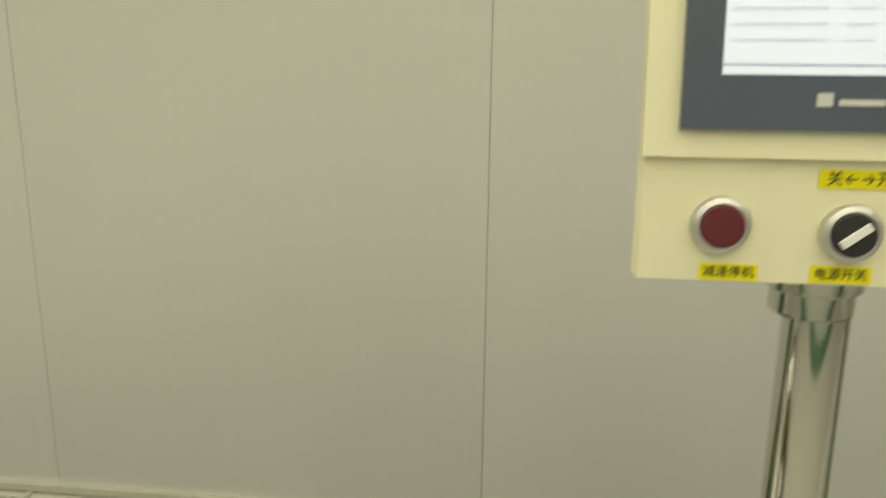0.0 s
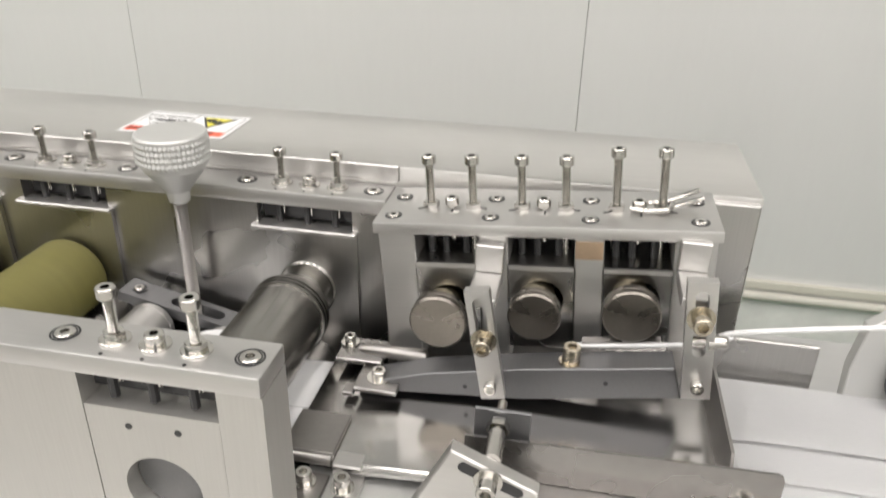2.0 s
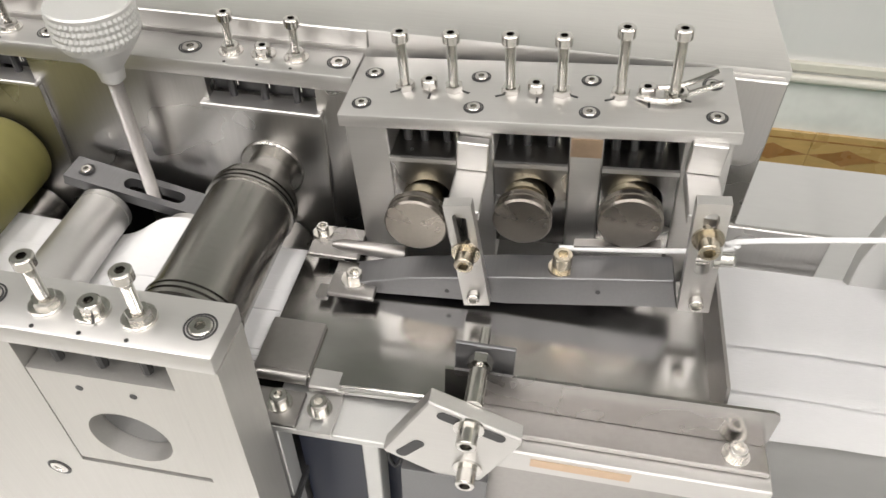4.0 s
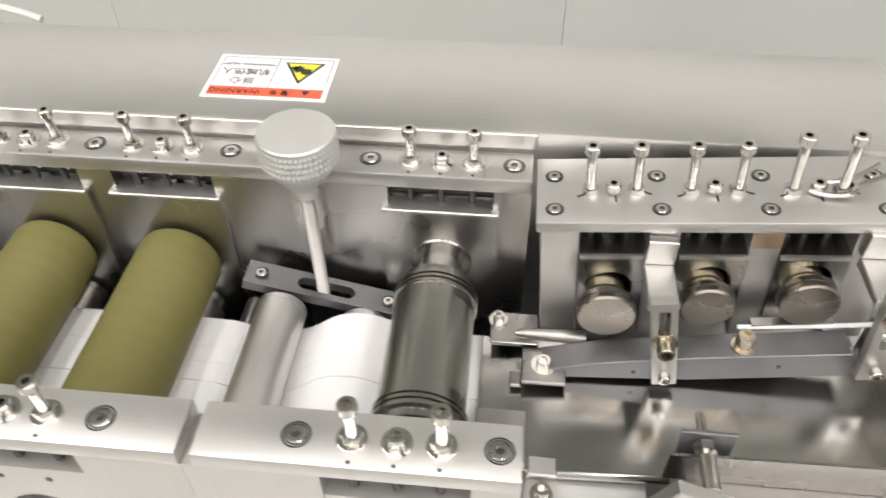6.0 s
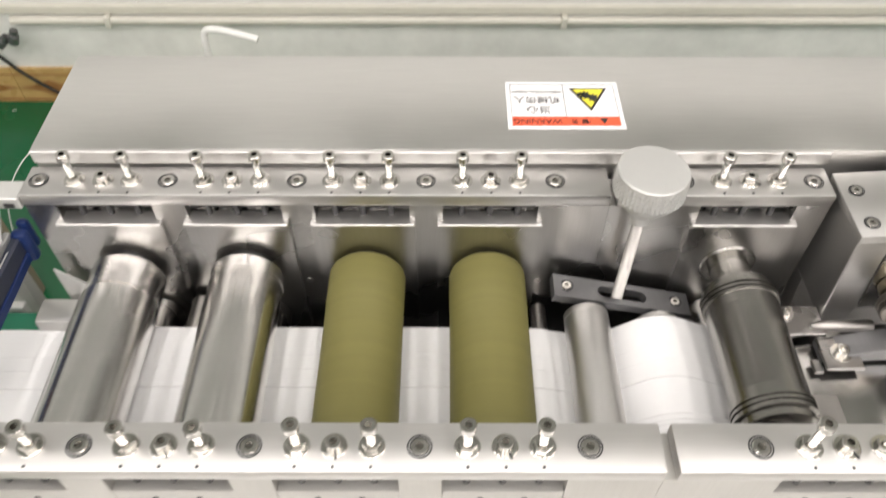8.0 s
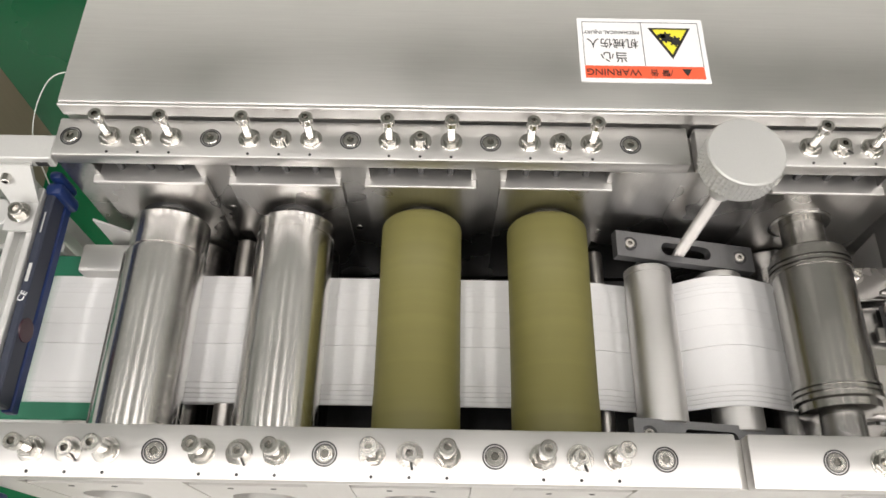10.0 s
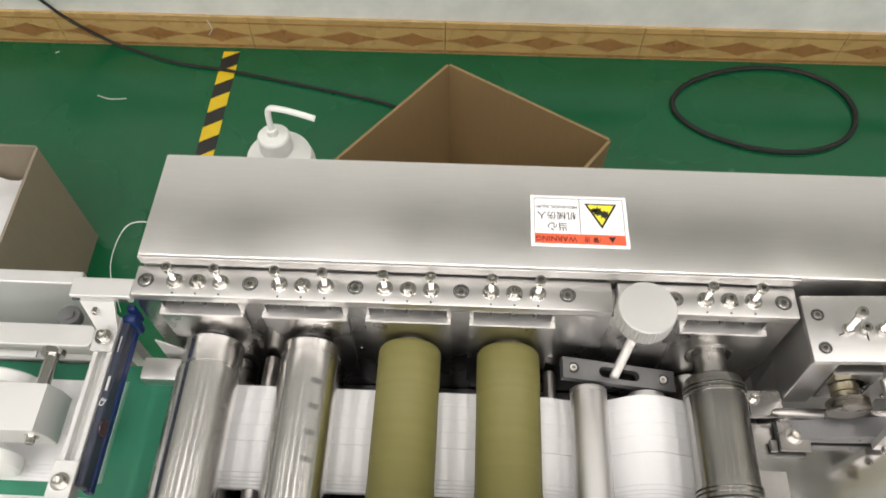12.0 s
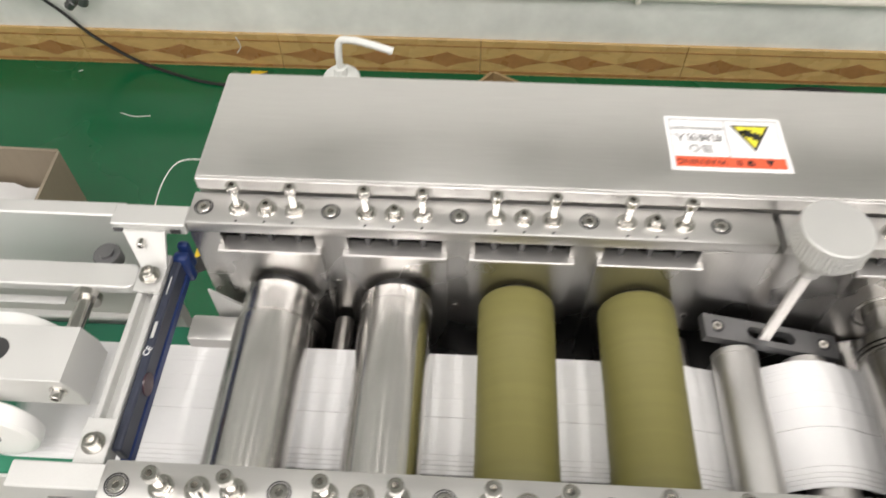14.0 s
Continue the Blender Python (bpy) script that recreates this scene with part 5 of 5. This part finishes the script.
# ---- things behind the machine ----
bottle = thing("wash_bottle", (-0.199, 0.212, 0.785), "white plastic wash bottle with bent spout", "bottle")
bm = bmesh.new()
lathe(bm, [(0.030, 0.785), (0.036, 0.787), (0.037, 0.80), (0.037, 0.908), (0.034, 0.921), (0.020, 0.930), (0.0155, 0.933), (0.0155, 0.936)], (-0.199, 0.212, 0), n=36)
part("body", bm, "milky", bottle)
bm = bmesh.new()
lathe(bm, [(0.0172, 0.933), (0.0175, 0.934), (0.0165, 0.952), (0.015, 0.954), (0.006, 0.956), (0.0055, 0.963)], (-0.199, 0.212, 0), n=30)
part("cap", bm, "milky", bottle)
part("spout", tube(bmesh.new(), bend([(-0.199, 0.212, 0.953), (-0.199, 0.213, 0.978), (-0.1965, 0.214, 0.990), (-0.186, 0.212, 0.993), (-0.168, 0.209, 0.991), (-0.150, 0.206, 0.987)]), 0.0032, 10), "milky", bottle)


def carton(name, label, corners, z1, mat, wall=0.006):
    """An open carton on the floor; corners in order round the rim."""
    c = [Vector((x, y, 0)) for x, y in corners]
    ob = thing(name, (sum(v.x for v in c) / 4, sum(v.y for v in c) / 4, 0), label, "box")
    for i in range(4):
        a, b = c[i], c[(i + 1) % 4]
        d = (b - a).normalized()
        n = Vector((-d.y, d.x, 0))
        bm = bmesh.new()
        v = []
        for z in (0.004, z1):
            lean = 0.006 if z > 0.1 else 0.0
            v += [bm.verts.new(p + Vector((0, 0, z)) - n * lean) for p in (a, b, b + n * wall, a + n * wall)]
        for q in ((0, 1, 5, 4), (1, 2, 6, 5), (2, 3, 7, 6), (3, 0, 4, 7), (4, 5, 6, 7), (3, 2, 1, 0)):
            bm.faces.new([v[k] for k in q])
        bmesh.ops.recalc_face_normals(bm, faces=bm.faces)
        part("side", bm, mat, ob)
    bm = bmesh.new()
    prism(bm, [(v.x, v.y) for v in c], 0.0, 0.0045, "z")
    part("bottom", bm, mat, ob)
    return ob


carton("cardboard_box", "open brown cardboard box, empty, on the floor", [(-0.044, 0.936), (-0.300, 0.610), (0.040, 0.400), (0.292, 0.735)], 0.351, "card")
box_l = carton("cardboard_box", "dusty open cardboard box holding white fabric waste", [(-0.895, 0.680), (-1.42, 0.690), (-1.42, 0.30), (-0.885, 0.30)], 0.336, "card_dull")
bm = bmesh.new()
bmesh.ops.create_grid(bm, x_segments=24, y_segments=18, size=1)
for v in bm.verts:
    x, y = -1.155 + v.co.x * 0.245, 0.49 + v.co.y * 0.175
    v.co = Vector((x, y, 0.245 + 0.03 * noise.noise(Vector((x * 9, y * 9, 1))) + 0.014 * noise.noise(Vector((x * 30, y * 30, 4)))))
bmesh.ops.solidify(bm, geom=list(bm.faces), thickness=0.2)
whole("fabric_waste", bm, "fabric", "crumpled white fabric waste filling the box", "fabric", origin=(-1.155, 0.49, 0.05))

tape = thing("hazard_tape", (-0.69, 1.1, 0), "yellow and black hazard tape stuck on the floor", "tape")
L, T0, T1 = 0.052, 0.62, 1.326
k = 0
y = T0
while y < T1 - 0.02:
    bm = bmesh.new()
    y2, sl = y + L, 0.030
    prism(bm, [(-0.712, y), (-0.664, y + sl), (-0.664, min(y2 + sl, T1)), (-0.712, min(y2, T1))], 0.0, 0.0006, "z")
    part("stripe", bm, "yellow" if k % 2 else "tape_black", tape)
    y, k = y2, k + 1

cable = whole("power_cable", tube(bmesh.new(), bend([(-1.258, 1.318, 0.275), (-1.193, 1.335, 0.178), (-1.135, 1.335, 0.100), (-1.051, 1.330, 0.032), (-0.971, 1.314, 0.006), (-0.839, 1.270, 0.005), (-0.689, 1.246, 0.006), (-0.521, 1.210, 0.005), (-0.357, 1.172, 0.005), (-0.214, 1.134, 0.005), (0.0, 1.05, 0.005), (0.2, 0.9, 0.005)]), 0.0045, 8), "rubber", "black power cable running over the floor", "cable", origin=(-0.6, 1.25, 0.005))
socket = thing("wall_socket", (-1.24, 1.335, 0.29), "white surface mounted wall socket", "socket")
part("box", boxes((-1.29, -1.19, WALL_Y - 0.055, WALL_Y - 0.004, 0.272, 0.372), bevel=0.005), "white_plastic", socket)
bm = boxes((-1.256, -1.252, WALL_Y - 0.0560, WALL_Y - 0.0548, 0.315, 0.330), (-1.226, -1.222, WALL_Y - 0.0560, WALL_Y - 0.0548, 0.315, 0.330))
part("contact", bm, "ink", socket, "dark contact slots")
part("plug", boxes((-1.32, -1.262, WALL_Y - 0.10, WALL_Y - 0.0555, 0.262, 0.308), bevel=0.008, segments=2), "white_plastic", socket)
plug = thing("cable_plug", (-1.1, 1.31, 0.24), "two dark cable glands hanging from the conduit", "plug")
for dx, ang in ((-0.046, 48), (-0.012, 22)):
    bm = bmesh.new()
    lathe(bm, [(0.011, -0.022), (0.013, -0.020), (0.013, 0.004), (0.010, 0.006), (0.010, 0.020)], n=16)
    bmesh.ops.transform(bm, verts=bm.verts, matrix=Matrix.Translation((-1.085 + dx, 1.31, 0.242 + dx * 0.4)) @ Matrix.Rotation(radians(ang), 4, "Y"))
    part("gland", bm, "anod", plug)
bm = bmesh.new()
ring = []
for k in range(65):
    a = 2 * math.pi * k / 64
    ring.append((0.806 + 0.246 * math.cos(a), 1.162 + 0.152 * math.sin(a) + 0.012 * math.sin(2 * a), 0.006))
tube(bm, ring, 0.0068, 8)
whole("drive_belt", bm, "rubber", "black round drive belt lying in a loop", "belt", origin=(0.803, 1.176, 0))
for pts in ([(-1.20, 1.300, 0.001), (-1.19, 1.306, 0.001)], [(-1.029, 1.14, 0.001), (-0.99, 1.128, 0.001), (-0.946, 1.132, 0.001)], [(-0.74, 1.329, 0.06), (-0.725, 1.326, 0.085), (-0.732, 1.327, 0.115)], [(-0.41, 0.82, 0.001), (-0.36, 0.90, 0.001), (-0.30, 0.96, 0.001)]):
    whole("thread", tube(bmesh.new(), bend(pts, 5), 0.0014, 6), "lint", "scrap of white thread", "thread", "thread scraps", origin=pts[0])
wire = whole("loose_wire", tube(bmesh.new(), bend([(-0.318, 0.02, 0.92), (-0.325, 0.05, 0.95), (-0.315, 0.085, 0.965), (-0.29, 0.09, 0.968), (-0.262, 0.085, 0.962)]), 0.00045, 6), "lint", "thin pale loose wire behind the frame", "wire", origin=(-0.31, 0.02, 0.94))
bm = tube(bmesh.new(), bend([(-0.255, -0.015, 0.86), (-0.235, -0.035, 0.88), (-0.262, -0.038, 0.885), (-0.240, -0.018, 0.875)]), 0.0008, 6)
whole("thread_tangle", bm, "lint", "tangle of white thread beside the belt", "thread", "thread scraps", origin=(-0.25, -0.03, 0.86))

# ---- motion ----
W_DEG, PHASE = 1563.5, -13.97
PERIOD = 360.0 / W_DEG


def spin_rows(ob, factor):
    """Steady turning about y; factor: turns against the vacuum roller, positive to the right over the top."""
    base_m = Matrix.Translation(ob.location)
    rows = []
    for i in range(14 * FPS + 1):
        t = i / FPS
        rows.append((t, base_m @ Matrix.Rotation(radians((W_DEG * t + PHASE) * factor), 4, "Y")))
    return rows


def pack_place(u):
    """The way of a pack: from under the rollers out along the belt, then back below it. u from 0 to 1."""
    go = 0.62
    x_in, x_out, z = -0.135, -0.98, CONV_Z + 0.0009
    if u < go:
        return Vector((x_in + (x_out - x_in) * u / go, 0, z))
    k = (u - go) / (1 - go)
    down = min(1.0, k / 0.2, (1 - k) / 0.2)
    along = min(max((k - 0.15) / 0.7, 0.0), 1.0)
    return Vector((x_out + (x_in - x_out) * along, 0, z - 0.085 * down))


def motions():
    for ob, factor in SPIN:
        walk(ob, spin_rows(ob, factor))
    for w in WHEELS:
        walk(w, spin_rows(w, -0.9))
    cycle = PERIOD * 6
    for k, pk in enumerate(PACKS):
        rows = []
        for i in range(14 * FPS + 1):
            t = i / FPS
            u = ((t + PACK_START) / cycle + k / 6.0) % 1.0
            rows.append((t, Matrix.Translation(pack_place(u))))
        walk(pk, rows)


PACK_START = -0.010
motions()
